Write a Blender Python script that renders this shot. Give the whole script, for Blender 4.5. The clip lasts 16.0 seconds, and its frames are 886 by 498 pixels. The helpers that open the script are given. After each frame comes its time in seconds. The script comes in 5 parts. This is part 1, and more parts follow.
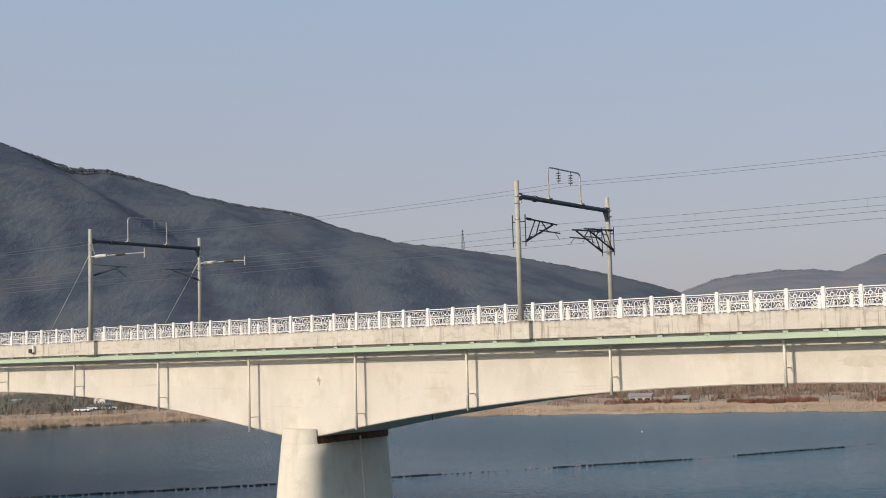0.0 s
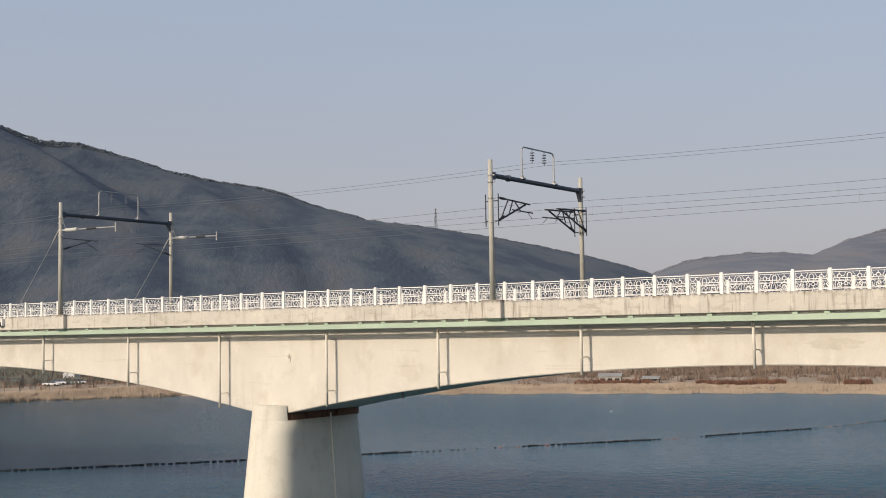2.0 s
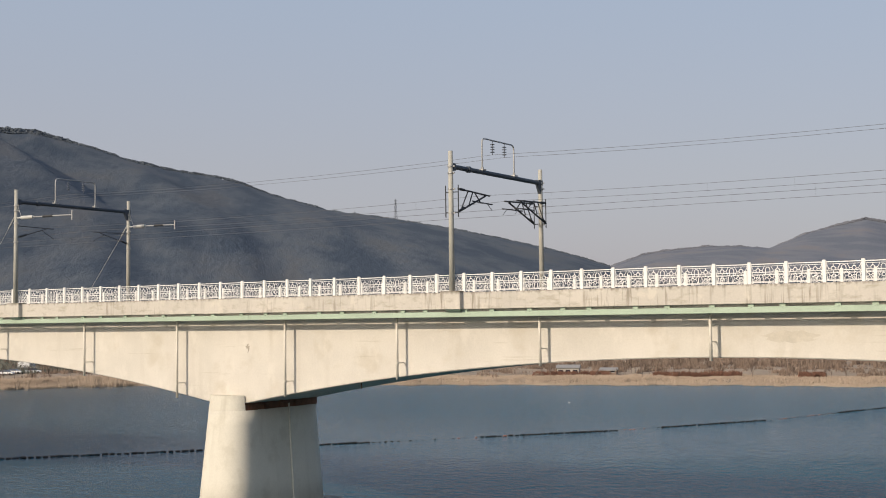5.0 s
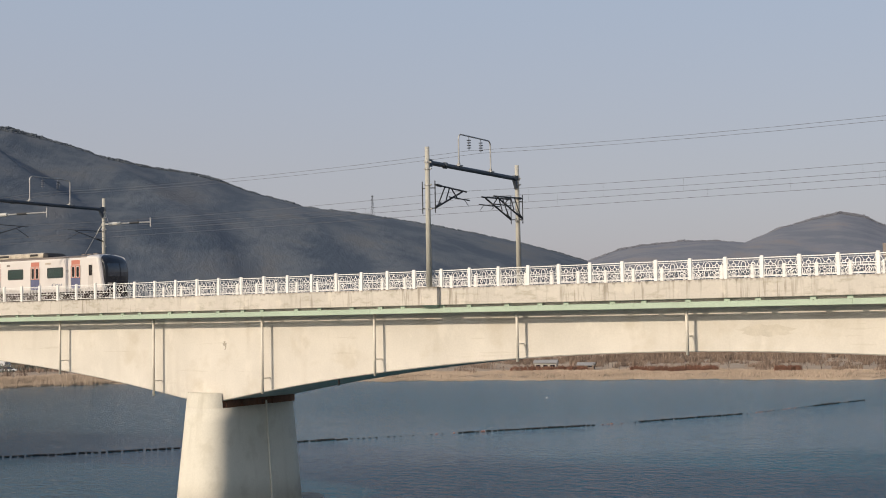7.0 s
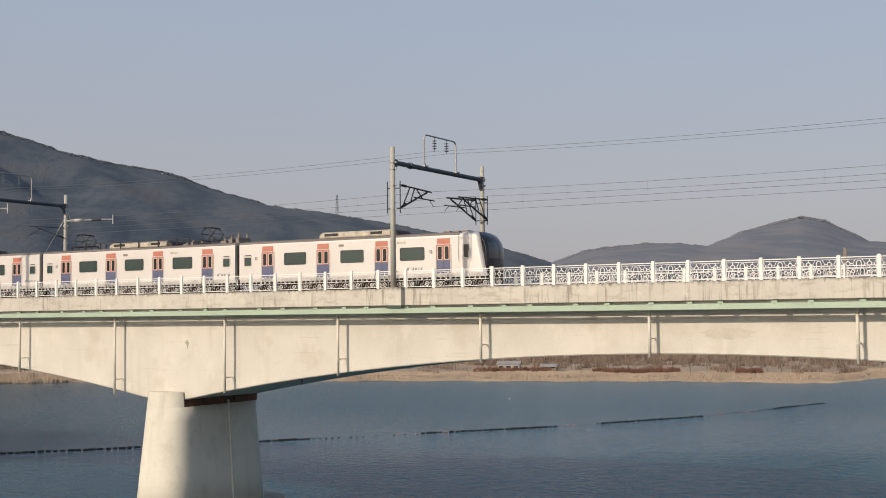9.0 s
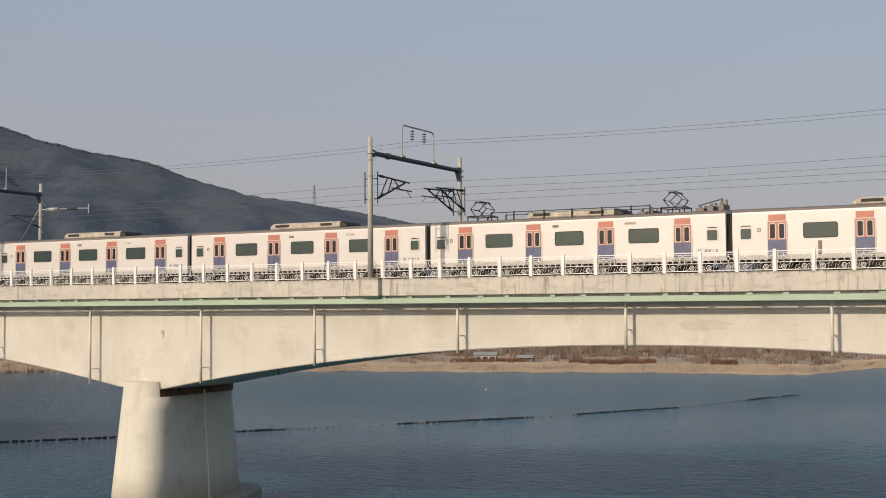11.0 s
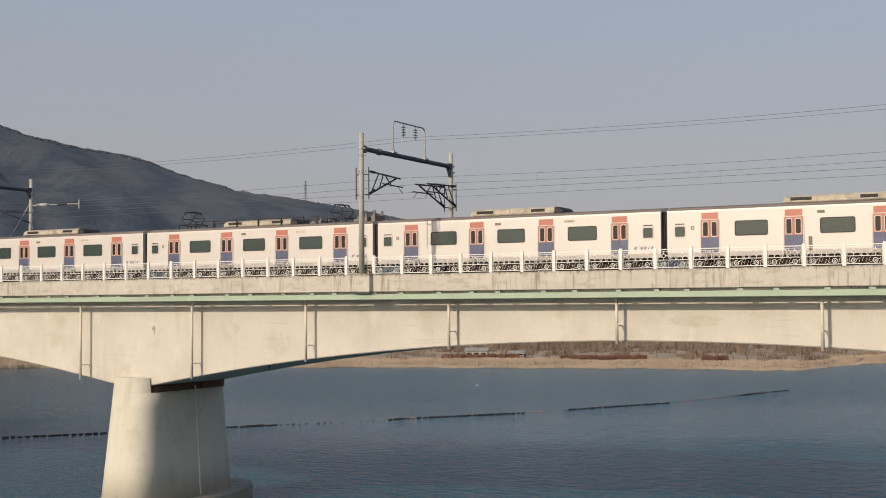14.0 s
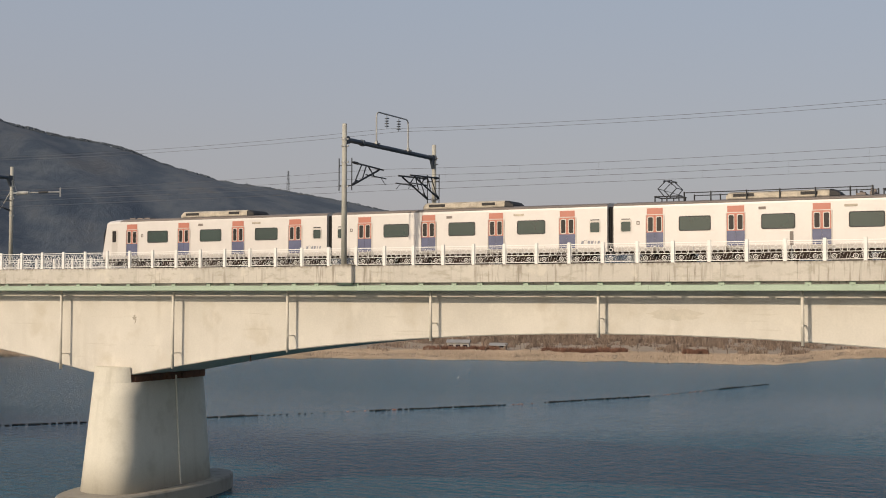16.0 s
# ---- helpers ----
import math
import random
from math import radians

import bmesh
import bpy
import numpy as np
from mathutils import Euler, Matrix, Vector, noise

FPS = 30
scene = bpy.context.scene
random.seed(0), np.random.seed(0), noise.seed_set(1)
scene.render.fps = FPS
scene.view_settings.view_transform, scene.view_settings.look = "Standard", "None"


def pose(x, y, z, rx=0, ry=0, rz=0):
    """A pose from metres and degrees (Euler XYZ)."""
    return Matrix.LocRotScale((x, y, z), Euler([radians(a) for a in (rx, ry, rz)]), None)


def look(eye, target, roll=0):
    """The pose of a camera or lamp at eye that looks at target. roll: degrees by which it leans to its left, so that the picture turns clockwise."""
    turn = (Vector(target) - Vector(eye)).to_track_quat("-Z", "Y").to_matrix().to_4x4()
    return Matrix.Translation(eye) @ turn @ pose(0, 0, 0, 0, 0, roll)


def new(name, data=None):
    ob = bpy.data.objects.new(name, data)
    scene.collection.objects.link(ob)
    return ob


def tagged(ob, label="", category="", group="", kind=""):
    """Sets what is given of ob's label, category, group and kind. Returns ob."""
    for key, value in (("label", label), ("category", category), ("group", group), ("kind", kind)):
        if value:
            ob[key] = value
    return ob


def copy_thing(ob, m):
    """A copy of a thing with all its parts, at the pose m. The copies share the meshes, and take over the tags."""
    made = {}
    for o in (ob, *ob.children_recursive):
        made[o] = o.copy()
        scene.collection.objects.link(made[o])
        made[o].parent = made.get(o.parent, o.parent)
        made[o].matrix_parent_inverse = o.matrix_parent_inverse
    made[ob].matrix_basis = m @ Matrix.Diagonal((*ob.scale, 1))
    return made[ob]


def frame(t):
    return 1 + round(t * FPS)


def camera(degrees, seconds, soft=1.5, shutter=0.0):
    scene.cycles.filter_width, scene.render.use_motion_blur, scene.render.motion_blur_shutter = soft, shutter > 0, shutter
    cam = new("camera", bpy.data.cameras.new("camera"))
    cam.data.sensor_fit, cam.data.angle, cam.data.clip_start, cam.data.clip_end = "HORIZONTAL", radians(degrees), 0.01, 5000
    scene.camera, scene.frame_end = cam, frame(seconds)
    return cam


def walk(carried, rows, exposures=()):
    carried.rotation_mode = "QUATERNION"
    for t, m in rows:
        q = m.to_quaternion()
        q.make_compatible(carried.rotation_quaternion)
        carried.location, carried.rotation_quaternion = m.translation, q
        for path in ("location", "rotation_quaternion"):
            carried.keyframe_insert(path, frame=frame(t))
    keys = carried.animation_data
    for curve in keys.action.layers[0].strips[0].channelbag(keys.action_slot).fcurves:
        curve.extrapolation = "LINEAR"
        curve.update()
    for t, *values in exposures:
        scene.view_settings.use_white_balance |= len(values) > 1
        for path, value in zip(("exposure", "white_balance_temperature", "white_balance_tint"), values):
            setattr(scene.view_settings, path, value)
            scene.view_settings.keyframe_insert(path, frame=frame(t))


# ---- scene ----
Z0 = 14.6            # height of the eye over the water; the water lies at z = 0
cam = camera(39.23, 16.0, 1.0)
# the eye stands still and pans by hand: seconds, tilt, roll, turn
ROWS = [
    (0.0, 94.884, 1.641, 35.369),
    (0.5, 94.690, 1.422, 35.596),
    (1.0, 94.599, 1.045, 35.184),
    (1.5, 94.242, 0.750, 35.062),
    (2.0, 93.858, 0.982, 34.052),
    (2.5, 93.824, 0.890, 33.097),
    (3.0, 94.138, 1.174, 33.147),
    (3.5, 93.696, 1.634, 33.114),
    (4.0, 93.360, 1.036, 32.730),
    (4.2, 93.534, 0.862, 32.636),
    (6.5, 93.158, 0.791, 31.220),
    (7.0, 93.209, 1.015, 31.130),
    (7.5, 93.439, 1.029, 30.773),
    (8.0, 93.415, 0.833, 30.394),
    (8.2, 93.351, 0.825, 30.224),
    (10.3, 92.925, -0.105, 28.526),
    (10.5, 92.668, -0.071, 28.501),
    (11.0, 92.777, 0.326, 28.404),
    (11.5, 92.518, 0.496, 28.478),
    (12.0, 92.437, 0.815, 28.686),
    (12.5, 92.238, 0.848, 28.551),
    (13.0, 92.651, 1.030, 28.600),
    (13.5, 92.644, 0.780, 28.310),
    (14.0, 92.582, 0.339, 27.999),
    (14.5, 92.624, 0.515, 27.778),
    (15.0, 92.655, 0.805, 27.705),
    (15.5, 92.317, 0.383, 27.493),
    (16.0, 92.202, -0.148, 27.169),
]
# the clip's camera warms its picture a little on the way
BALANCE = [(0, 0.0, 6560, 10), (2.5, 0.0, 6740, 10), (8, -0.02, 6770, 10), (11, -0.18, 6880, 10), (16, -0.2, 7000, 10)]
walk(cam, [(t, pose(0, 0, Z0, rx, ry, rz)) for t, rx, ry, rz in ROWS], BALANCE)

# ---- light ----
SUN = Vector((0.26, 1.0, -0.45)).normalized()
world = bpy.data.worlds.new("sky")
scene.world = world
world.use_nodes = True
wn = world.node_tree
sky = wn.nodes.new("ShaderNodeTexSky")
sky.sky_type = "NISHITA"
sky.sun_disc = False
sky.sun_elevation = radians(23.5)
sky.sun_rotation = radians(194.6)
sky.air_density, sky.dust_density, sky.ozone_density = 1.0, 2.5, 2.0
# thin haze veils the clear sky, whiter towards the horizon
veil = wn.nodes.new("ShaderNodeMix")
veil.data_type = "RGBA"
veil.inputs["Factor"].default_value = 0.72
coord = wn.nodes.new("ShaderNodeTexCoord")
axis = wn.nodes.new("ShaderNodeSeparateXYZ")
wn.links.new(coord.outputs["Generated"], axis.inputs[0])
haze = wn.nodes.new("ShaderNodeValToRGB")
haze.color_ramp.elements[0].position, haze.color_ramp.elements[1].position = 0.0, 0.75
haze.color_ramp.elements[0].color = (0.520, 0.485, 0.545, 1)
haze.color_ramp.elements[1].color = (0.15, 0.26, 0.48, 1)
for at, col in ((0.12, (0.500, 0.505, 0.580, 1)), (0.28, (0.455, 0.540, 0.690, 1)), (0.45, (0.30, 0.42, 0.63, 1))):
    haze.color_ramp.elements.new(at).color = col
wn.links.new(axis.outputs["Z"], haze.inputs[0])
lift = wn.nodes.new("ShaderNodeMix")
lift.data_type, lift.blend_type = "RGBA", "MULTIPLY"
lift.inputs["Factor"].default_value = 1.0
lift.inputs["B"].default_value = (9.2, 9.2, 9.2, 1)
wn.links.new(haze.outputs[0], lift.inputs["A"])
wn.links.new(lift.outputs["Result"], veil.inputs["B"])
wn.links.new(sky.outputs[0], veil.inputs["A"])
# the haze scatters a wide warm glow round the sun
toward = wn.nodes.new("ShaderNodeVectorMath")
toward.operation = "DOT_PRODUCT"
toward.inputs[1].default_value = tuple(-SUN)
wn.links.new(coord.outputs["Generated"], toward.inputs[0])
near_sun = wn.nodes.new("ShaderNodeMath")
near_sun.operation, near_sun.use_clamp = "MAXIMUM", True
near_sun.inputs[1].default_value = 0.0
wn.links.new(toward.outputs["Value"], near_sun.inputs[0])
falloff = wn.nodes.new("ShaderNodeMath")
falloff.operation = "POWER"
falloff.inputs[1].default_value = 2.5
wn.links.new(near_sun.outputs[0], falloff.inputs[0])
glow = wn.nodes.new("ShaderNodeMix")
glow.data_type, glow.blend_type = "RGBA", "ADD"
glow.inputs["B"].default_value = (9.6, 8.6, 7.4, 1)
wn.links.new(falloff.outputs[0], glow.inputs["Factor"])
wn.links.new(veil.outputs["Result"], glow.inputs["A"])
wn.links.new(glow.outputs["Result"], wn.nodes["Background"].inputs[0])
wn.nodes["Background"].inputs[1].default_value = 0.105
lamp = bpy.data.lights.new("sun", "SUN")
lamp.energy, lamp.angle, lamp.color = 3.6, radians(0.6), (1.0, 0.86, 0.70)
sun = new("sun", lamp)
sun.matrix_world = look((0, 0, 200), Vector((0, 0, 200)) + SUN)
scene.view_settings.exposure = 0.0


# ---- materials ----
def material(name, col, rough=0.7, metal=0.0, vary=0.25, scale=1.0, fine=12.0, bump=0.15, col2=None, stretch=(1, 1, 1),
             island=0.0, objvary=0.0, dist=0.02):
    """Procedural surface: two scales of colour change, fine relief, roughness variation."""
    m = bpy.data.materials.new(name)
    m.use_nodes = True
    nt = m.node_tree
    N, Lk = nt.nodes, nt.links
    b = N["Principled BSDF"]
    b.inputs["Metallic"].default_value = metal
    tc = N.new("ShaderNodeNewGeometry")
    mp = N.new("ShaderNodeMapping")
    mp.inputs["Scale"].default_value = stretch
    Lk.new(tc.outputs["Position"], mp.inputs["Vector"])
    n1 = N.new("ShaderNodeTexNoise")
    n1.inputs["Scale"].default_value, n1.inputs["Detail"].default_value = scale, 6
    n2 = N.new("ShaderNodeTexNoise")
    n2.inputs["Scale"].default_value, n2.inputs["Detail"].default_value = fine, 4
    for n in (n1, n2):
        Lk.new(mp.outputs[0], n.inputs["Vector"])
    mix = N.new("ShaderNodeMath")
    mix.operation = "MULTIPLY_ADD"
    mix.inputs[1].default_value = 0.35
    Lk.new(n2.outputs["Fac"], mix.inputs[0])
    sc = N.new("ShaderNodeMath")
    sc.operation = "MULTIPLY"
    sc.inputs[1].default_value = 0.65
    Lk.new(n1.outputs["Fac"], sc.inputs[0])
    Lk.new(sc.outputs[0], mix.inputs[2])
    ramp = N.new("ShaderNodeValToRGB")
    c2 = col2 or [c * (1 - vary) for c in col]
    ramp.color_ramp.elements[0].position, ramp.color_ramp.elements[1].position = 0.32, 0.62
    ramp.color_ramp.elements[0].color = (*c2, 1)
    ramp.color_ramp.elements[1].color = (*col, 1)
    Lk.new(mix.outputs[0], ramp.inputs[0])
    out = ramp.outputs[0]
    if island or objvary:
        hs = N.new("ShaderNodeHueSaturation")
        if island:
            src = tc.outputs["Random Per Island"]
        else:
            src = N.new("ShaderNodeObjectInfo").outputs["Random"]
        mr = N.new("ShaderNodeMapRange")
        a = island or objvary
        mr.inputs["To Min"].default_value, mr.inputs["To Max"].default_value = 1 - a, 1 + a
        Lk.new(src, mr.inputs["Value"])
        Lk.new(mr.outputs[0], hs.inputs["Value"])
        Lk.new(out, hs.inputs["Color"])
        out = hs.outputs[0]
    Lk.new(out, b.inputs["Base Color"])
    rr = N.new("ShaderNodeMapRange")
    rr.inputs["To Min"].default_value, rr.inputs["To Max"].default_value = max(rough - 0.08, 0.02), min(rough + 0.1, 1)
    Lk.new(n2.outputs["Fac"], rr.inputs["Value"])
    Lk.new(rr.outputs[0], b.inputs["Roughness"])
    if bump:
        bp = N.new("ShaderNodeBump")
        bp.inputs["Strength"].default_value, bp.inputs["Distance"].default_value = bump, dist
        Lk.new(n2.outputs["Fac"], bp.inputs["Height"])
        Lk.new(bp.outputs[0], b.inputs["Normal"])
    return m


def streaked(name, col, stain, amount, sx=2.2, sz=0.12, low=0.52, high=0.75):
    """Concrete with vertical run-off streaks of its own on top of cloudy staining."""
    m = material(name, col, 0.85, vary=0.16, scale=0.35, fine=9, bump=0.2)
    nt = m.node_tree
    N, Lk = nt.nodes, nt.links
    b = N["Principled BSDF"]
    old = b.inputs["Base Color"].links[0].from_socket
    geo = N.new("ShaderNodeNewGeometry")
    mp = N.new("ShaderNodeMapping")
    mp.inputs["Scale"].default_value = (sx, sx, sz)
    Lk.new(geo.outputs["Position"], mp.inputs["Vector"])
    n = N.new("ShaderNodeTexNoise")
    n.inputs["Scale"].default_value, n.inputs["Detail"].default_value = 1.0, 5
    Lk.new(mp.outputs[0], n.inputs["Vector"])
    n3 = N.new("ShaderNodeTexNoise")
    n3.inputs["Scale"].default_value, n3.inputs["Detail"].default_value = 0.25, 3
    Lk.new(geo.outputs["Position"], n3.inputs["Vector"])
    r = N.new("ShaderNodeMapRange")
    r.inputs["From Min"].default_value, r.inputs["From Max"].default_value = low, high
    r.inputs["To Max"].default_value = amount
    Lk.new(n.outputs["Fac"], r.inputs["Value"])
    mul = N.new("ShaderNodeMath")
    mul.operation = "MULTIPLY"
    r2 = N.new("ShaderNodeMapRange")
    r2.inputs["From Min"].default_value, r2.inputs["From Max"].default_value = 0.35, 0.6
    Lk.new(n3.outputs["Fac"], r2.inputs["Value"])
    Lk.new(r.outputs[0], mul.inputs[0])
    Lk.new(r2.outputs[0], mul.inputs[1])
    mx = N.new("ShaderNodeMix")
    mx.data_type = "RGBA"
    Lk.new(mul.outputs[0], mx.inputs["Factor"])
    Lk.new(old, mx.inputs["A"])
    mx.inputs["B"].default_value = (*stain, 1)
    Lk.new(mx.outputs["Result"], b.inputs["Base Color"])
    return m


def water_material():
    """River water: wind-ruffled under the near bank and off the far one, calmer in a belt between."""
    m = bpy.data.materials.new("river_water")
    m.use_nodes = True
    nt = m.node_tree
    N, Lk = nt.nodes, nt.links
    b = N["Principled BSDF"]
    b.inputs["Base Color"].default_value = (0.005, 0.067, 0.099, 1)
    b.inputs["IOR"].default_value = 1.333
    geo = N.new("ShaderNodeNewGeometry")
    across = N.new("ShaderNodeVectorMath")
    across.operation = "DOT_PRODUCT"
    across.inputs[1].default_value = (-0.47, 0.88, 0)
    Lk.new(geo.outputs["Position"], across.inputs[0])
    gust = N.new("ShaderNodeTexNoise")
    gust.inputs["Scale"].default_value, gust.inputs["Detail"].default_value = 0.018, 5
    Lk.new(geo.outputs["Position"], gust.inputs["Vector"])
    shift = N.new("ShaderNodeMath")
    shift.operation = "MULTIPLY_ADD"
    shift.inputs[1].default_value = 70.0
    Lk.new(gust.outputs["Fac"], shift.inputs[0])
    Lk.new(across.outputs["Value"], shift.inputs[2])
    unit = N.new("ShaderNodeMapRange")
    unit.inputs["From Min"].default_value, unit.inputs["From Max"].default_value = 35, 335
    Lk.new(shift.outputs[0], unit.inputs["Value"])
    wind = N.new("ShaderNodeValToRGB")
    wind.color_ramp.elements[0].position, wind.color_ramp.elements[1].position = 0.30, 0.95
    wind.color_ramp.elements[0].color, wind.color_ramp.elements[1].color = (1, 1, 1, 1), (0.7, 0.7, 0.7, 1)
    for at, v in ((0.38, 0.85), (0.46, 0.30), (0.54, 0.26), (0.68, 0.7)):
        wind.color_ramp.elements.new(at).color = (v, v, v, 1)
    Lk.new(unit.outputs[0], wind.inputs[0])
    # the reach under the hill lies in its lee
    along = N.new("ShaderNodeVectorMath")
    along.operation = "DOT_PRODUCT"
    along.inputs[1].default_value = (1.0, 0.9, 0)
    Lk.new(geo.outputs["Position"], along.inputs[0])
    lee = N.new("ShaderNodeMapRange")
    lee.interpolation_type = "SMOOTHSTEP"
    lee.inputs["From Min"].default_value, lee.inputs["From Max"].default_value = -45, 65
    lee.inputs["To Min"].default_value = 0.22
    Lk.new(along.outputs["Value"], lee.inputs["Value"])
    blow = N.new("ShaderNodeMath")
    blow.operation = "MULTIPLY"
    Lk.new(wind.outputs[0], blow.inputs[0])
    Lk.new(lee.outputs[0], blow.inputs[1])
    rough = N.new("ShaderNodeMapRange")
    rough.inputs["To Min"].default_value, rough.inputs["To Max"].default_value = 0.10, 0.20
    Lk.new(blow.outputs[0], rough.inputs["Value"])
    Lk.new(rough.outputs[0], b.inputs["Roughness"])
    last = None
    for scale, stretch, strength, dist in ((0.55, (1.0, 2.0, 1), 1.0, 0.85), (1.9, (1.0, 1.6, 1), 0.8, 0.16), (0.05, (1, 2, 1), 0.15, 1.5)):
        mp = N.new("ShaderNodeMapping")
        mp.inputs["Scale"].default_value = stretch
        mp.inputs["Rotation"].default_value = (0, 0, 0.5)
        Lk.new(geo.outputs["Position"], mp.inputs["Vector"])
        n = N.new("ShaderNodeTexNoise")
        n.inputs["Scale"].default_value, n.inputs["Detail"].default_value = scale, 4
        Lk.new(mp.outputs[0], n.inputs["Vector"])
        bp = N.new("ShaderNodeBump")
        bp.inputs["Distance"].default_value = dist
        Lk.new(n.outputs["Fac"], bp.inputs["Height"])
        if last:
            Lk.new(last, bp.inputs["Normal"])
        last = bp.outputs[0]
        k = N.new("ShaderNodeMath")
        k.operation = "MULTIPLY"
        k.inputs[1].default_value = strength
        Lk.new(blow.outputs[0], k.inputs[0])
        Lk.new(k.outputs[0], bp.inputs["Strength"])
    Lk.new(last, b.inputs["Normal"])
    return m


def blotched(m, col, scale, low, high, amount, stretch=(1, 1, 1)):
    """Irregular patches of another tone over a finished surface."""
    nt = m.node_tree
    N, Lk = nt.nodes, nt.links
    b = N["Principled BSDF"]
    old = b.inputs["Base Color"].links[0].from_socket
    geo = N.new("ShaderNodeNewGeometry")
    mp = N.new("ShaderNodeMapping")
    mp.inputs["Scale"].default_value = stretch
    Lk.new(geo.outputs["Position"], mp.inputs["Vector"])
    n = N.new("ShaderNodeTexNoise")
    n.inputs["Scale"].default_value, n.inputs["Detail"].default_value = scale, 7
    n.inputs["Roughness"].default_value = 0.6
    Lk.new(mp.outputs[0], n.inputs["Vector"])
    r = N.new("ShaderNodeMapRange")
    r.inputs["From Min"].default_value, r.inputs["From Max"].default_value = low, high
    r.inputs["To Max"].default_value = amount
    Lk.new(n.outputs["Fac"], r.inputs["Value"])
    mx = N.new("ShaderNodeMix")
    mx.data_type = "RGBA"
    Lk.new(r.outputs[0], mx.inputs["Factor"])
    Lk.new(old, mx.inputs["A"])
    mx.inputs["B"].default_value = (*col, 1)
    Lk.new(mx.outputs["Result"], b.inputs["Base Color"])
    return m


M_WEB = streaked("girder_concrete", (0.585, 0.55, 0.488), (0.40, 0.36, 0.30), 0.4, sx=1.3, sz=0.10)
blotched(M_WEB, (0.42, 0.37, 0.29), 0.45, 0.54, 0.70, 0.5)
blotched(M_WEB, (0.68, 0.64, 0.57), 0.8, 0.56, 0.66, 0.3, (1, 1, 0.6))
blotched(M_WEB, (0.36, 0.32, 0.25), 1.0, 0.62, 0.70, 0.5, (0.15, 0.15, 3.0))
M_PATCH = material("repair_mortar", (0.53, 0.49, 0.42), 0.9, vary=0.2, scale=1.5, fine=9, bump=0.2)
M_CURB = streaked("parapet_concrete", (0.52, 0.485, 0.425), (0.13, 0.10, 0.065), 0.6, sx=5.5, sz=0.45, low=0.55, high=0.68)
blotched(M_CURB, (0.30, 0.27, 0.21), 1.2, 0.52, 0.66, 0.55, (1, 1, 2.5))
blotched(M_CURB, (0.58, 0.54, 0.46), 0.9, 0.58, 0.66, 0.6)
def grime_band(m, top, depth, col, amount):
    """Black weathering that hangs down from a ledge in uneven tongues."""
    nt = m.node_tree
    N, Lk = nt.nodes, nt.links
    b = N["Principled BSDF"]
    old = b.inputs["Base Color"].links[0].from_socket
    geo = N.new("ShaderNodeNewGeometry")
    sep = N.new("ShaderNodeSeparateXYZ")
    Lk.new(geo.outputs["Position"], sep.inputs[0])
    mp = N.new("ShaderNodeMapping")
    mp.inputs["Scale"].default_value = (4.5, 4.5, 0.5)
    Lk.new(geo.outputs["Position"], mp.inputs["Vector"])
    n = N.new("ShaderNodeTexNoise")
    n.inputs["Scale"].default_value, n.inputs["Detail"].default_value = 1.0, 6
    Lk.new(mp.outputs[0], n.inputs["Vector"])
    hang = N.new("ShaderNodeMath")
    hang.operation = "MULTIPLY_ADD"
    hang.inputs[1].default_value, hang.inputs[2].default_value = -2.6 * depth, top + 0.55 * depth
    Lk.new(n.outputs["Fac"], hang.inputs[0])
    dif = N.new("ShaderNodeMath")
    dif.operation = "SUBTRACT"
    Lk.new(sep.outputs["Z"], dif.inputs[0])
    Lk.new(hang.outputs[0], dif.inputs[1])
    r = N.new("ShaderNodeMapRange")
    r.inputs["From Min"].default_value, r.inputs["From Max"].default_value = 0.0, depth
    r.inputs["To Max"].default_value = amount
    Lk.new(dif.outputs[0], r.inputs["Value"])
    mx = N.new("ShaderNodeMix")
    mx.data_type = "RGBA"
    Lk.new(r.outputs[0], mx.inputs["Factor"])
    Lk.new(old, mx.inputs["A"])
    mx.inputs["B"].default_value = (*col, 1)
    Lk.new(mx.outputs["Result"], b.inputs["Base Color"])


grime_band(M_CURB, Z0 + 1.93, 0.22, (0.10, 0.08, 0.055), 0.9)
M_PIER = streaked("pier_concrete", (0.60, 0.57, 0.49), (0.30, 0.27, 0.21), 0.6, sx=1.0, sz=0.08)
blotched(M_PIER, (0.42, 0.39, 0.32), 0.7, 0.52, 0.66, 0.5)
M_FOOT = streaked("footing_concrete", (0.32, 0.29, 0.24), (0.12, 0.10, 0.08), 0.8, sx=1.5, sz=0.5)
M_GREEN = material("green_paint", (0.36, 0.45, 0.345), 0.6, vary=0.18, scale=0.6, fine=10, bump=0.05)
M_WHITE = material("white_railing_paint", (0.71, 0.70, 0.67), 0.45, vary=0.08, scale=2, fine=20, bump=0.05)
M_PIPE = material("drain_pipe_paint", (0.62, 0.58, 0.50), 0.5, vary=0.15, scale=2, fine=15, bump=0.05)
M_POLE = material("spun_concrete_pole", (0.40, 0.39, 0.34), 0.8, vary=0.22, scale=1.2, fine=18, bump=0.1)
M_BEAM = material("blue_grey_steel", (0.055, 0.068, 0.085), 0.5, 0.3, vary=0.3, scale=1.5, fine=12, bump=0.05)
M_GALV = material("galvanised_steel", (0.36, 0.36, 0.35), 0.5, 0.25, vary=0.25, scale=3, fine=20, bump=0.05)
M_DARK = material("dark_fittings", (0.035, 0.037, 0.04), 0.6, 0.2, vary=0.3, scale=3, fine=20, bump=0.05)
M_INSUL = material("brown_grey_insulator", (0.10, 0.11, 0.13), 0.3, vary=0.2, scale=5, fine=20, bump=0.0)
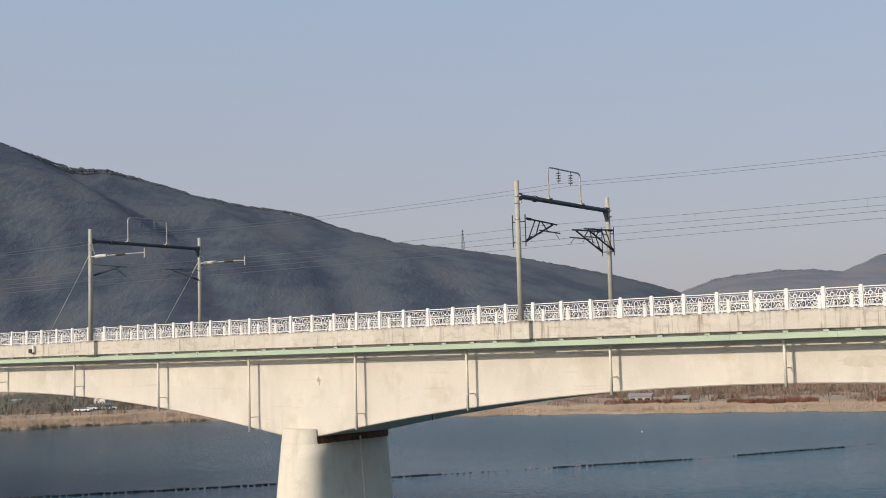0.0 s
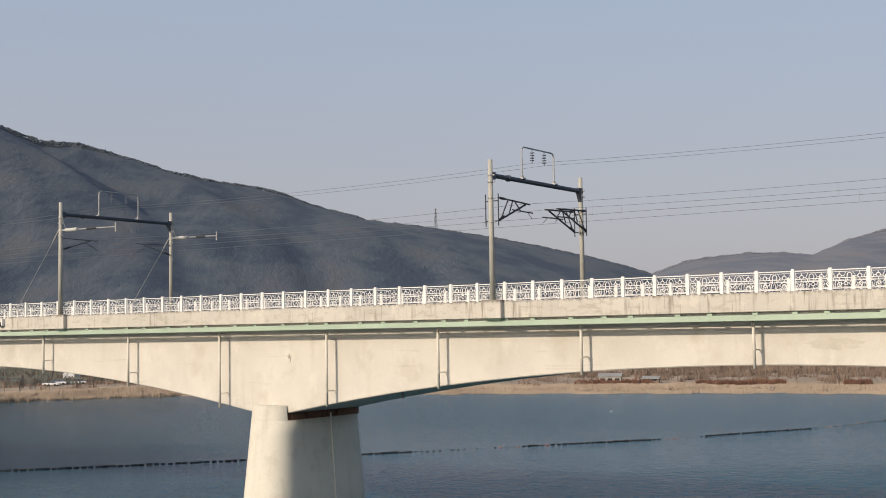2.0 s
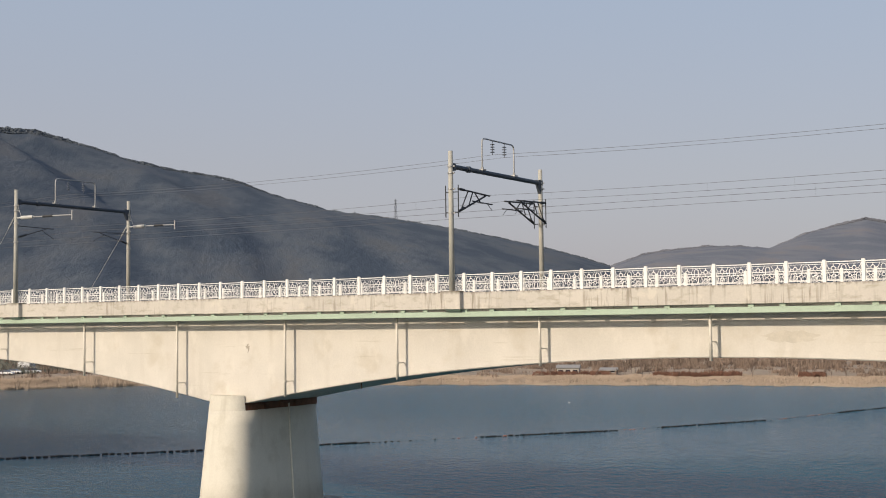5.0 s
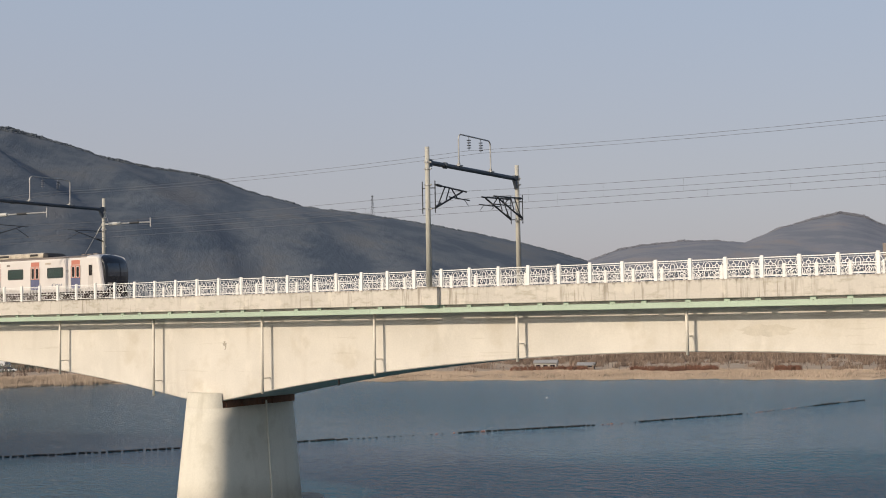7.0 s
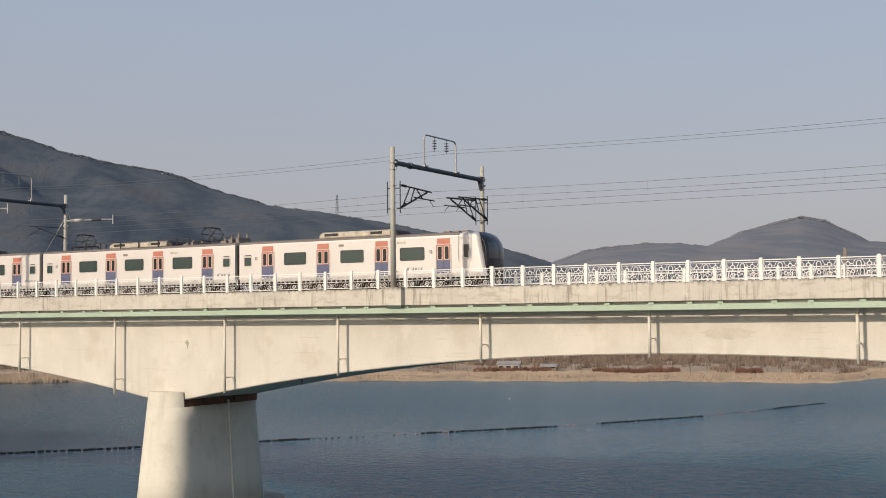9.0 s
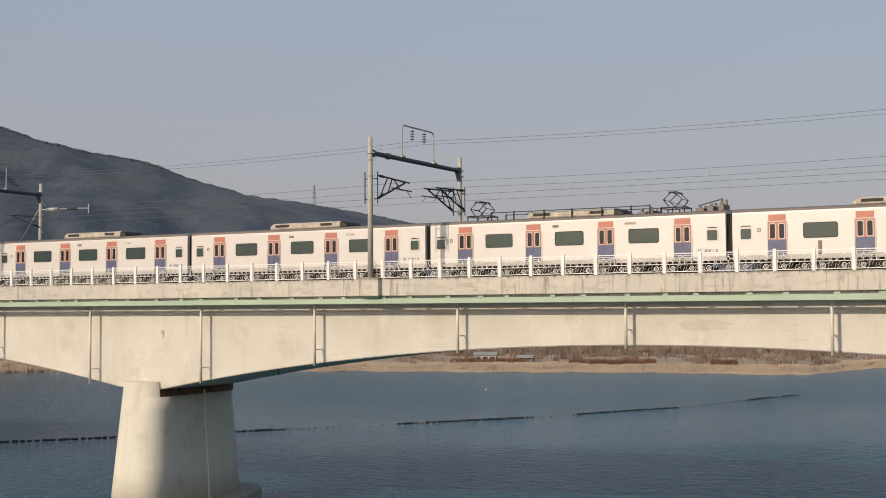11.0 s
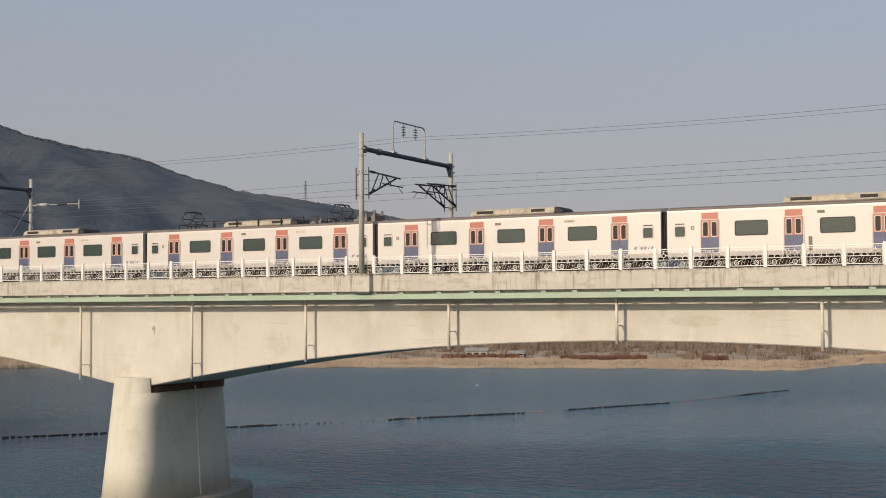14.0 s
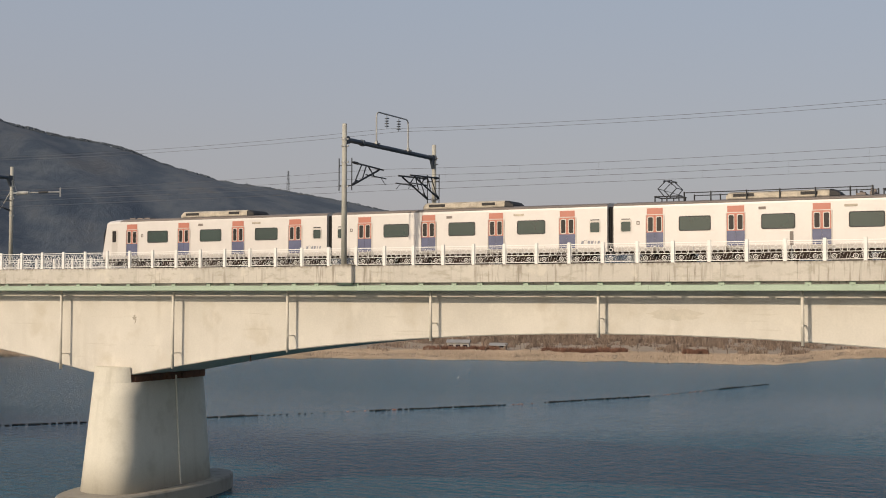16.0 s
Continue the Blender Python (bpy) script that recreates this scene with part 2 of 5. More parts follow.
M_POLYI = material("pale_insulator", (0.45, 0.45, 0.42), 0.4, vary=0.1, scale=5, fine=20, bump=0.0)
M_WIRE = material("copper_wire_weathered", (0.07, 0.07, 0.075), 0.8, 0.0, vary=0.2, scale=3, fine=20, bump=0.0)
M_BALLAST = material("ballast_stone", (0.22, 0.165, 0.12), 0.9, vary=0.5, scale=4, fine=18, bump=0.8, dist=0.05)
M_RAIL = material("rail_steel", (0.20, 0.13, 0.09), 0.6, 0.6, vary=0.3, scale=3, fine=18, bump=0.1)
M_BEARING = material("rusty_bearing_steel", (0.21, 0.10, 0.06), 0.8, 0.2, vary=0.5, scale=2, fine=12, bump=0.3)
M_TRAIN = material("cream_train_body", (0.56, 0.528, 0.50), 0.40, 0.0, vary=0.08, scale=0.8, fine=6, bump=0.01)
M_TRAIN.node_tree.nodes["Principled BSDF"].inputs["IOR"].default_value = 1.95
M_TROOF = material("train_roof_grey", (0.20, 0.17, 0.15), 0.7, vary=0.25, scale=1.5, fine=10, bump=0.1)
M_UNIT = material("roof_unit_dusty", (0.52, 0.46, 0.37), 0.65, vary=0.5, scale=1.8, fine=9, bump=0.15)
M_RED = material("orange_red_door_paint", (0.44, 0.16, 0.11), 0.4, vary=0.1, scale=2, fine=12, bump=0.02)
M_BLUE = material("blue_door_paint", (0.09, 0.103, 0.19), 0.4, vary=0.3, scale=2, fine=12, bump=0.02)
M_GLASS = material("tinted_window_glass", (0.018, 0.042, 0.036), 0.16, vary=0.3, scale=0.2, fine=0.25, bump=0.0)
M_GLASS.node_tree.nodes["Principled BSDF"].inputs["IOR"].default_value = 1.75
M_PANE = material("dark_door_glass", (0.02, 0.017, 0.016), 0.15, vary=0.2, scale=0.5, fine=4, bump=0.0)
M_SEAL = material("black_rubber", (0.03, 0.028, 0.028), 0.7, vary=0.3, scale=2, fine=12, bump=0.1)
M_MASK = material("black_cab_mask", (0.016, 0.017, 0.022), 0.18, vary=0.2, scale=1, fine=6, bump=0.0)
M_CABGLASS = material("cab_windscreen", (0.02, 0.028, 0.042), 0.08, vary=0.2, scale=1, fine=6, bump=0.0)
M_CABGLASS.node_tree.nodes["Principled BSDF"].inputs["IOR"].default_value = 1.8
M_UNDER = material("underframe_brown", (0.030, 0.018, 0.012), 0.9, 0.2, vary=0.4, scale=2, fine=12, bump=0.2)
M_MARK = material("grey_blue_lettering", (0.22, 0.23, 0.27), 0.5, vary=0.1, scale=2, fine=12, bump=0.0)
M_SILVER = material("brushed_frame", (0.50, 0.47, 0.44), 0.4, 0.2, vary=0.1, scale=2, fine=12, bump=0.0)
M_WATER = water_material()
M_REED = material("dry_reed", (0.40, 0.318, 0.245), 0.9, vary=0.3, scale=0.05, fine=0.7, bump=0.0, island=0.15)
M_SCRUB = material("bare_scrub", (0.21, 0.155, 0.12), 0.95, vary=0.4, scale=0.03, fine=0.5, bump=0.0, island=0.4)
M_THICKET = material("grey_green_thicket", (0.125, 0.132, 0.115), 0.95, vary=0.4, scale=0.05, fine=0.6, bump=0.0, island=0.3)
M_REDB = material("russet_bush", (0.16, 0.078, 0.052), 0.95, vary=0.4, scale=0.1, fine=0.8, bump=0.0, island=0.3)
# near crest trees: grey-blue tint puts the air's haze into the colour
M_FOREST = material("hazed_forest", (0.092, 0.110, 0.128), 0.95, vary=0.3, scale=0.006, fine=0.04, bump=0.0, island=0.16)
# farther crest trees: distance haze mixed into the pale base colour
M_FOREST2 = material("distant_hazed_forest", (0.150, 0.158, 0.180), 0.95, vary=0.25, scale=0.006, fine=0.04, bump=0.0, island=0.12)
M_FLOAT = material("dark_float", (0.025, 0.022, 0.022), 0.7, vary=0.4, scale=1, fine=8, bump=0.1, island=0.5)
M_ORANGE = material("orange_float", (0.26, 0.12, 0.09), 0.6, vary=0.4, scale=1, fine=8, bump=0.1, island=0.4)
M_WHITEW = material("white_plastered_wall", (0.40, 0.37, 0.33), 0.8, vary=0.15, scale=0.5, fine=4, bump=0.05)
M_FILM = material("greenhouse_film", (0.30, 0.285, 0.26), 0.4, vary=0.2, scale=0.3, fine=3, bump=0.05)


def ground_material(name, dark, light):
    m = material(name, (0.37, 0.29, 0.205), 0.95, scale=0.02, fine=0.4, bump=0.3, dist=0.3, col2=(0.25, 0.19, 0.135))
    nt = m.node_tree
    N, Lk = nt.nodes, nt.links
    b = N["Principled BSDF"]
    old = b.inputs["Base Color"].links[0].from_socket
    geo = N.new("ShaderNodeNewGeometry")
    sep = N.new("ShaderNodeSeparateXYZ")
    Lk.new(geo.outputs["Position"], sep.inputs[0])
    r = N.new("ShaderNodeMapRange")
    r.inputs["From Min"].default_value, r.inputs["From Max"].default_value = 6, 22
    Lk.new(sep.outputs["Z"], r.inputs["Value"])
    # stands of trees run down the slopes, longer than wide
    turned = N.new("ShaderNodeMapping")
    turned.inputs["Rotation"].default_value = (0, 0, radians(-42))
    Lk.new(geo.outputs["Position"], turned.inputs["Vector"])
    drawn = N.new("ShaderNodeMapping")
    drawn.inputs["Scale"].default_value = (1.0, 0.34, 0.8)
    Lk.new(turned.outputs[0], drawn.inputs["Vector"])
    n = N.new("ShaderNodeTexNoise")
    n.inputs["Scale"].default_value, n.inputs["Detail"].default_value = 0.016, 10
    n.inputs["Roughness"].default_value = 0.66
    Lk.new(drawn.outputs[0], n.inputs["Vector"])
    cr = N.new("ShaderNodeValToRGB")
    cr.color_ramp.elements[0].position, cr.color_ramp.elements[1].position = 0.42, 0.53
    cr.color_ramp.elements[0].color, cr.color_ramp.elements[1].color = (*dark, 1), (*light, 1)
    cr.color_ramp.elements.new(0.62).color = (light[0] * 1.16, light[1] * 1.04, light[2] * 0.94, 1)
    Lk.new(n.outputs["Fac"], cr.inputs[0])
    # tree crowns as a fine relief
    crown = N.new("ShaderNodeTexNoise")
    crown.inputs["Scale"].default_value, crown.inputs["Detail"].default_value = 0.13, 5
    crown.inputs["Roughness"].default_value = 0.7
    Lk.new(drawn.outputs[0], crown.inputs["Vector"])
    rel = N.new("ShaderNodeBump")
    rel.inputs["Strength"].default_value, rel.inputs["Distance"].default_value = 0.55, 3.0
    Lk.new(crown.outputs["Fac"], rel.inputs["Height"])
    Lk.new(b.inputs["Normal"].links[0].from_socket, rel.inputs["Normal"])
    Lk.new(rel.outputs[0], b.inputs["Normal"])
    mx = N.new("ShaderNodeMix")
    mx.data_type = "RGBA"
    Lk.new(r.outputs[0], mx.inputs["Factor"])
    Lk.new(old, mx.inputs["A"])
    Lk.new(cr.outputs[0], mx.inputs["B"])
    Lk.new(mx.outputs["Result"], b.inputs["Base Color"])
    return m


# the hill's blue-grey tones include the haze in front of it
M_GROUND = ground_material("earth_and_hazed_woods", (0.035, 0.052, 0.074), (0.074, 0.088, 0.104))
# same woods farther off, paled in the base colour for haze
M_GROUND2 = ground_material("haze_paled_woods", (0.112, 0.124, 0.148), (0.150, 0.156, 0.174))


# ---- mesh helpers ----
class Shape:
    """Collects vertices and faces of one mesh."""

    def __init__(self):
        self.v, self.f, self.smooth = [], [], False

    def box(self, x0, x1, y0, y1, z0, z1):
        o = len(self.v)
        self.v += [(x, y, z) for z in (z0, z1) for x, y in ((x0, y0), (x1, y0), (x1, y1), (x0, y1))]
        self.f += [[o + i for i in q] for q in ((3, 2, 1, 0), (4, 5, 6, 7), (0, 1, 5, 4), (1, 2, 6, 5), (2, 3, 7, 6), (3, 0, 4, 7))]
        return self

    def loft(self, rings, cap=True, closed=True):
        o, n = len(self.v), len(rings[0])
        for r in rings:
            self.v += [tuple(p) for p in r]
        for k in range(len(rings) - 1):
            for i in range(n if closed else n - 1):
                j = (i + 1) % n
                self.f.append([o + k * n + i, o + k * n + j, o + (k + 1) * n + j, o + (k + 1) * n + i])
        if cap:
            self.f.append([o + i for i in reversed(range(n))])
            self.f.append([o + (len(rings) - 1) * n + i for i in range(n)])
        return self

    def tube(self, p, q, r, r2=None, n=8):
        p, q = Vector(p), Vector(q)
        d = (q - p).normalized()
        a = d.orthogonal().normalized()
        b = d.cross(a)
        r2 = r if r2 is None else r2
        cs = [(math.cos(2 * math.pi * i / n), math.sin(2 * math.pi * i / n)) for i in range(n)]
        return self.loft([[p + (a * c + b * s) * r for c, s in cs], [q + (a * c + b * s) * r2 for c, s in cs]])

    def path(self, pts, r, n=6, closed=False):
        """A round bar swept along points."""
        pts = [Vector(p) for p in pts]
        rings, up = [], None
        m = len(pts)
        for i, p in enumerate(pts):
            if closed:
                d = pts[(i + 1) % m] - pts[i - 1]
            else:
                d = pts[min(i + 1, m - 1)] - pts[max(i - 1, 0)]
            d.normalize()
            if up is None:
                up = d.orthogonal().normalized()
            a = (up - d * up.dot(d)).normalized()
            up = a
            b = d.cross(a)
            rings.append([p + (a * math.cos(2 * math.pi * k / n) + b * math.sin(2 * math.pi * k / n)) * r for k in range(n)])
        if closed:
            rings.append(rings[0])
        return self.loft(rings, cap=not closed)

    def turn(self, prof, axis_p, n=12, axis="z"):
        """Lathe: profile of (radius, height) round an axis through axis_p."""
        x, y, z = axis_p
        rings = []
        for r, h in prof:
            ring = []
            for i in range(n):
                c, s = math.cos(2 * math.pi * i / n) * r, math.sin(2 * math.pi * i / n) * r
                ring.append((x + c, y + s, z + h) if axis == "z" else ((x + c, y + h, z - s) if axis == "y" else (x + h, y + c, z + s)))
            rings.append(ring)
        return self.loft(rings)

    def mesh(self, name, mat):
        me = bpy.data.meshes.new(name)
        me.from_pydata(self.v, [], self.f)
        if self.smooth:
            me.polygons.foreach_set("use_smooth", [True] * len(me.polygons))
        for mm in (mat if isinstance(mat, (list, tuple)) else [mat]):
            me.materials.append(mm)
        me.update()
        return me


def part(name, shape, mat, parent, label="", at=None):
    data = shape if isinstance(shape, bpy.types.Mesh) else shape.mesh(name, mat)
    ob = new(name, data)
    ob.parent = parent
    if at is not None:
        ob.location = at
    if label:
        ob["label"] = label
    return ob


def bevel(ob, w, seg=2):
    mod = ob.modifiers.new("bevel", "BEVEL")
    mod.width, mod.segments, mod.limit_method = w, seg, "ANGLE"
    return ob


def thing(name, at, label, category, group="", kind=""):
    ob = new(name)
    ob.empty_display_size = 0.5
    ob.location = at
    return tagged(ob, label, category, group, kind)


def one(name, shape, mat, label, category, group="", kind="", at=(0, 0, 0)):
    ob = new(name, shape.mesh(name, mat))
    ob.location = at
    return tagged(ob, label, category, group, kind)


rnd = random.Random(7)

# ---- water and land ----
w = Shape()
w.turn([(0.01, 0), (60, 0), (400, 0), (1500, 0), (4500, 0)], (0, 0, 0), 64)
w.f = [f for f in w.f if len(f) == 4]
w.smooth = True
one("water", w, M_WATER, "dark blue river water with light ripples", "river", kind="structure")

SHORE_A = (-180, -120, -90, -70, -54.8, -51, -46.8, -40, -32.5, -25, -19, -14.5, -12.2, -10.5, -7.6, 0, 20, 60, 90, 120, 180)
SHORE_R = (45, 60, 250, 300, 313, 318, 321, 306, 298, 290, 288, 283, 282, 305, 328, 335, 350, 330, 250, 60, 45)
CREST1_A = (-180, -90, -70, -60, -54.93, -53.5, -51.8, -50.4, -48.6, -46.4, -44.1, -42.6, -41.4, -40, -37.4, -34.8, -32.2, -29.6, -27.1, -25.6, -24.3, -20, 180)
CREST1_E = (0.03, 0.08, 0.19, 0.195, 0.1745, 0.165, 0.1556, 0.1551, 0.1460, 0.1335, 0.1252, 0.1221, 0.117, 0.1068, 0.0938, 0.0876, 0.0800, 0.0706, 0.0602, 0.0528, 0.0452, 0.02, 0.0)
CREST2_A = (-180, -30, -26, -24.4, -23, -22, -20.2, -18.6, -17.4, -16.7, -15.9, -14.7, -13.3, -12.3, -10.5, -6, 0, 40, 180)
CREST2_E = (0.0, 0.02, 0.036, 0.0457, 0.0545, 0.0572, 0.0597, 0.0588, 0.0560, 0.061, 0.0672, 0.0728, 0.078, 0.0743, 0.0572, 0.045, 0.05, 0.04, 0.0)


def shore(az):
    return np.interp(az, SHORE_A, SHORE_R) + 1.6 * np.sin(az * 1.9) + 1.2 * np.sin(az * 5.3 + 1) + 0.9 * np.sin(az * 13.7)


def hill(az, r, R, el, foot):
    """Height of a wooded ridge whose crest runs at distance R."""
    t = np.clip((r - foot) / (R - foot), 0, 1)
    back = np.clip((r - R) / (0.5 * R), 0, 1)
    up = 0.62 * t + 0.38 * t * t * (3 - 2 * t)
    return (el * R + Z0 - 7) * up * (1 - back * back * (3 - 2 * back)), t


def crest(az, r, R, angles, heights):
    """Crest height seen from afar; the lower slopes follow a smoother line than the skyline."""
    sharp = np.interp(az, angles, heights)
    soft = sum(np.interp(az + d, angles, heights) for d in (-6, -3, 0, 3, 6)) / 5
    return soft + (sharp - soft) * min(r / R, 1.0) ** 6


def ground_height(az, r):
    rho = shore(az)
    d = r - rho
    z = -1.5 + 2.6 * np.clip((d + 6) / 14, 0, 1) + 1.5 * np.clip((d - 20) / 120, 0, 1)
    x, y = r * math.sin(radians(az)), r * math.cos(radians(az))
    R1 = 1500 + 250 * np.clip((az + 55) / 30, 0, 1)
    h1, t1 = hill(az, r, R1, crest(az, r, R1, CREST1_A, CREST1_E), 560)
    h2, t2 = hill(az, r, 2600, crest(az, r, 2600, CREST2_A, CREST2_E), 900)
    h = max(h1, h2)
    t = t1 if h1 > h2 else t2
    if h > 5:
        nz = noise.fractal(Vector((x / 420, y / 420, 0.3)), 1.0, 2.0, 4) * 22 * (1 - t) * min(1, t * 5)
        # gullies run down from the crest
        nz += 8 * noise.noise(Vector((az / 2.6 + r / 520, r / 650, 4.7))) * min(1, t * 3) * (1 - t) ** 0.7
        if h1 > h2:
            # hollows whose steep flanks fall away from the sun
            for a0, lean, deep, down, up in ((-53.6, 13.0, 25.0, 2.3, 6.0), (-46.5, 9.0, 9.0, 2.2, 5.0)):
                u = az - a0 - lean * (0.9 - t)
                dip = min(max(u / down, 0.0), 1.0) if u < down else max(0.0, 1 - (u - down) / up)
                win = min(max((t - 0.45) / 0.25, 0.0), 1.0) * min(max((1.0 - t) / 0.10, 0.0), 1.0)
                nz -= deep * dip * dip * (3 - 2 * dip) * win
        h = max(h + nz, 0)
    return z + h


def build_ground():
    azs = np.concatenate([np.linspace(-180, -62, 24)[:-1], np.linspace(-62, -4, 330), np.linspace(-4, 180, 36)[1:]])
    ts = np.concatenate([np.linspace(0, 0.12, 14), np.linspace(0.12, 1, 90)[1:]])
    s = Shape()
    n = len(ts)
    for az in azs:
        rho = float(shore(az)) - 6
        for t in ts:
            r = rho + (4300 - rho) * t ** 2.2
            s.v.append((r * math.sin(radians(az)), r * math.cos(radians(az)), float(ground_height(float(az), float(r)))))
    for i in range(len(azs) - 1):
        for k in range(n - 1):
            a = i * n + k
            s.f.append([a, a + n, a + n + 1, a + 1])
    s.smooth = True
    g = one("ground", s, [M_GROUND, M_GROUND2], "far river bank rising to winter-wooded hills, haze painted into their colour", "ground", kind="structure")
    # the farther hills get the paler material, distance haze put into its colour
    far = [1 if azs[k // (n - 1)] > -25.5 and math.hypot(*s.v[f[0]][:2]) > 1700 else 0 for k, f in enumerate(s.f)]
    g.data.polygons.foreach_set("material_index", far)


build_ground()

ICO_V = []
_p = (1 + 5 ** 0.5) / 2
for a, b in ((1, _p), (-1, _p), (1, -_p), (-1, -_p)):
    ICO_V += [(0, a, b), (a, b, 0), (b, 0, a)]
ICO_V = np.array(ICO_V) / np.linalg.norm(ICO_V[0])
_d = np.linalg.norm(ICO_V[:, None] - ICO_V[None], axis=2)
ICO_F = []
for i, j, k in ((i, j, k) for i in range(12) for j in range(i) for k in range(j)):
    if max(_d[i, j], _d[j, k], _d[i, k]) < 1.2:
        nrm = np.cross(ICO_V[j] - ICO_V[i], ICO_V[k] - ICO_V[i])
        ICO_F.append((i, j, k) if nrm @ ICO_V[i] > 0 else (i, k, j))
ICO_F = np.array(ICO_F)


def clumps(name, centres, sizes, mat, label, category, squash=(0.85, 1.25), rough=0.35):
    """Many small uneven crowns as one mesh."""
    c = np.array(centres)
    n = len(c)
    rs = np.random.RandomState(5)
    v = ICO_V[None] * (1 + rs.uniform(-rough, rough, (n, 12, 1)))
    sc = np.array(sizes)[:, None] * np.stack([rs.uniform(0.8, 1.2, n), rs.uniform(0.8, 1.2, n), rs.uniform(*squash, n)], 1)
    v = (v * sc[:, None, :] + c[:, None, :]).reshape(-1, 3)
    f = (ICO_F[None] + (np.arange(n) * 12)[:, None, None]).reshape(-1, 3)
    me = bpy.data.meshes.new(name)
    me.from_pydata(v.tolist(), [], f.tolist())
    me.materials.append(mat)
    return tagged(new(name, me), label, category, kind="stuff")


def build_forest():
    near, far = ([], []), ([], [])
    for k in range(9000):
        az = rnd.uniform(-58, -8)
        left = az < -24.5
        R = 1500 + 250 * min(max((az + 55) / 30, 0), 1) if left else 2600
        r = R + rnd.uniform(-22, 10)
        z = float(ground_height(az, r))
        size = rnd.uniform(0.5, 1.7) * (1.0 if left else 1.4) * (1 + 0.9 * noise.noise(Vector((az * 2.2, r / 30, 1))))
        cs, ss = near if left else far
        cs.append((r * math.sin(radians(az)), r * math.cos(radians(az)), z + size * 0.25 * (1 if r > R - 14 else -1)))
        ss.append(size)
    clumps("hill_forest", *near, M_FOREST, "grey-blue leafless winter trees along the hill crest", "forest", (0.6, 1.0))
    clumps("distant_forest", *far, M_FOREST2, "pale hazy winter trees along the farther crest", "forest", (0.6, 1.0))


build_forest()


def tufts(name, spots, blades, width, mat, label, category):
    """Clumps of thin upright stems, each stem a narrow tapering blade; spots: x, y, z, height, spread."""
    rs = np.random.RandomState(11)
    sp = np.repeat(np.array(spots), blades, 0)
    n = len(sp)
    ang, rad = rs.uniform(0, 2 * np.pi, n), sp[:, 4] * np.sqrt(rs.rand(n))
    x, y = sp[:, 0] + rad * np.cos(ang), sp[:, 1] + rad * np.sin(ang)
    h = sp[:, 3] * rs.uniform(0.55, 1.1, n)
    w = width * rs.uniform(0.5, 1.3, n)
    th = rs.uniform(-0.9, 0.9, n)
    dx, dy = np.cos(th) * w / 2, np.sin(th) * w / 2
    lx, ly = rs.normal(0, 0.16, n) * h, rs.normal(0, 0.1, n) * h
    z = sp[:, 2]
    v = np.stack([np.stack([x - dx, y - dy, z], 1), np.stack([x + dx, y + dy, z], 1),
                  np.stack([x + lx * 0.4 + dx * 1.2, y + ly * 0.4 + dy, z + h * 0.6], 1), np.stack([x + lx, y + ly, z + h], 1),
                  np.stack([x + lx * 0.4 - dx * 1.2, y + ly * 0.4 - dy, z + h * 0.6], 1)], 1).reshape(-1, 3)
    f = np.arange(n * 5).reshape(-1, 5)
    me = bpy.data.meshes.new(name)
    me.from_pydata(v.tolist(), [], f.tolist())
    me.materials.append(mat)
    return tagged(new(name, me), label, category, kind="stuff")


def on_bank(az, d):
    r = float(shore(az)) + d
    return r * math.sin(radians(az)), r * math.cos(radians(az)), float(ground_height(az, r))


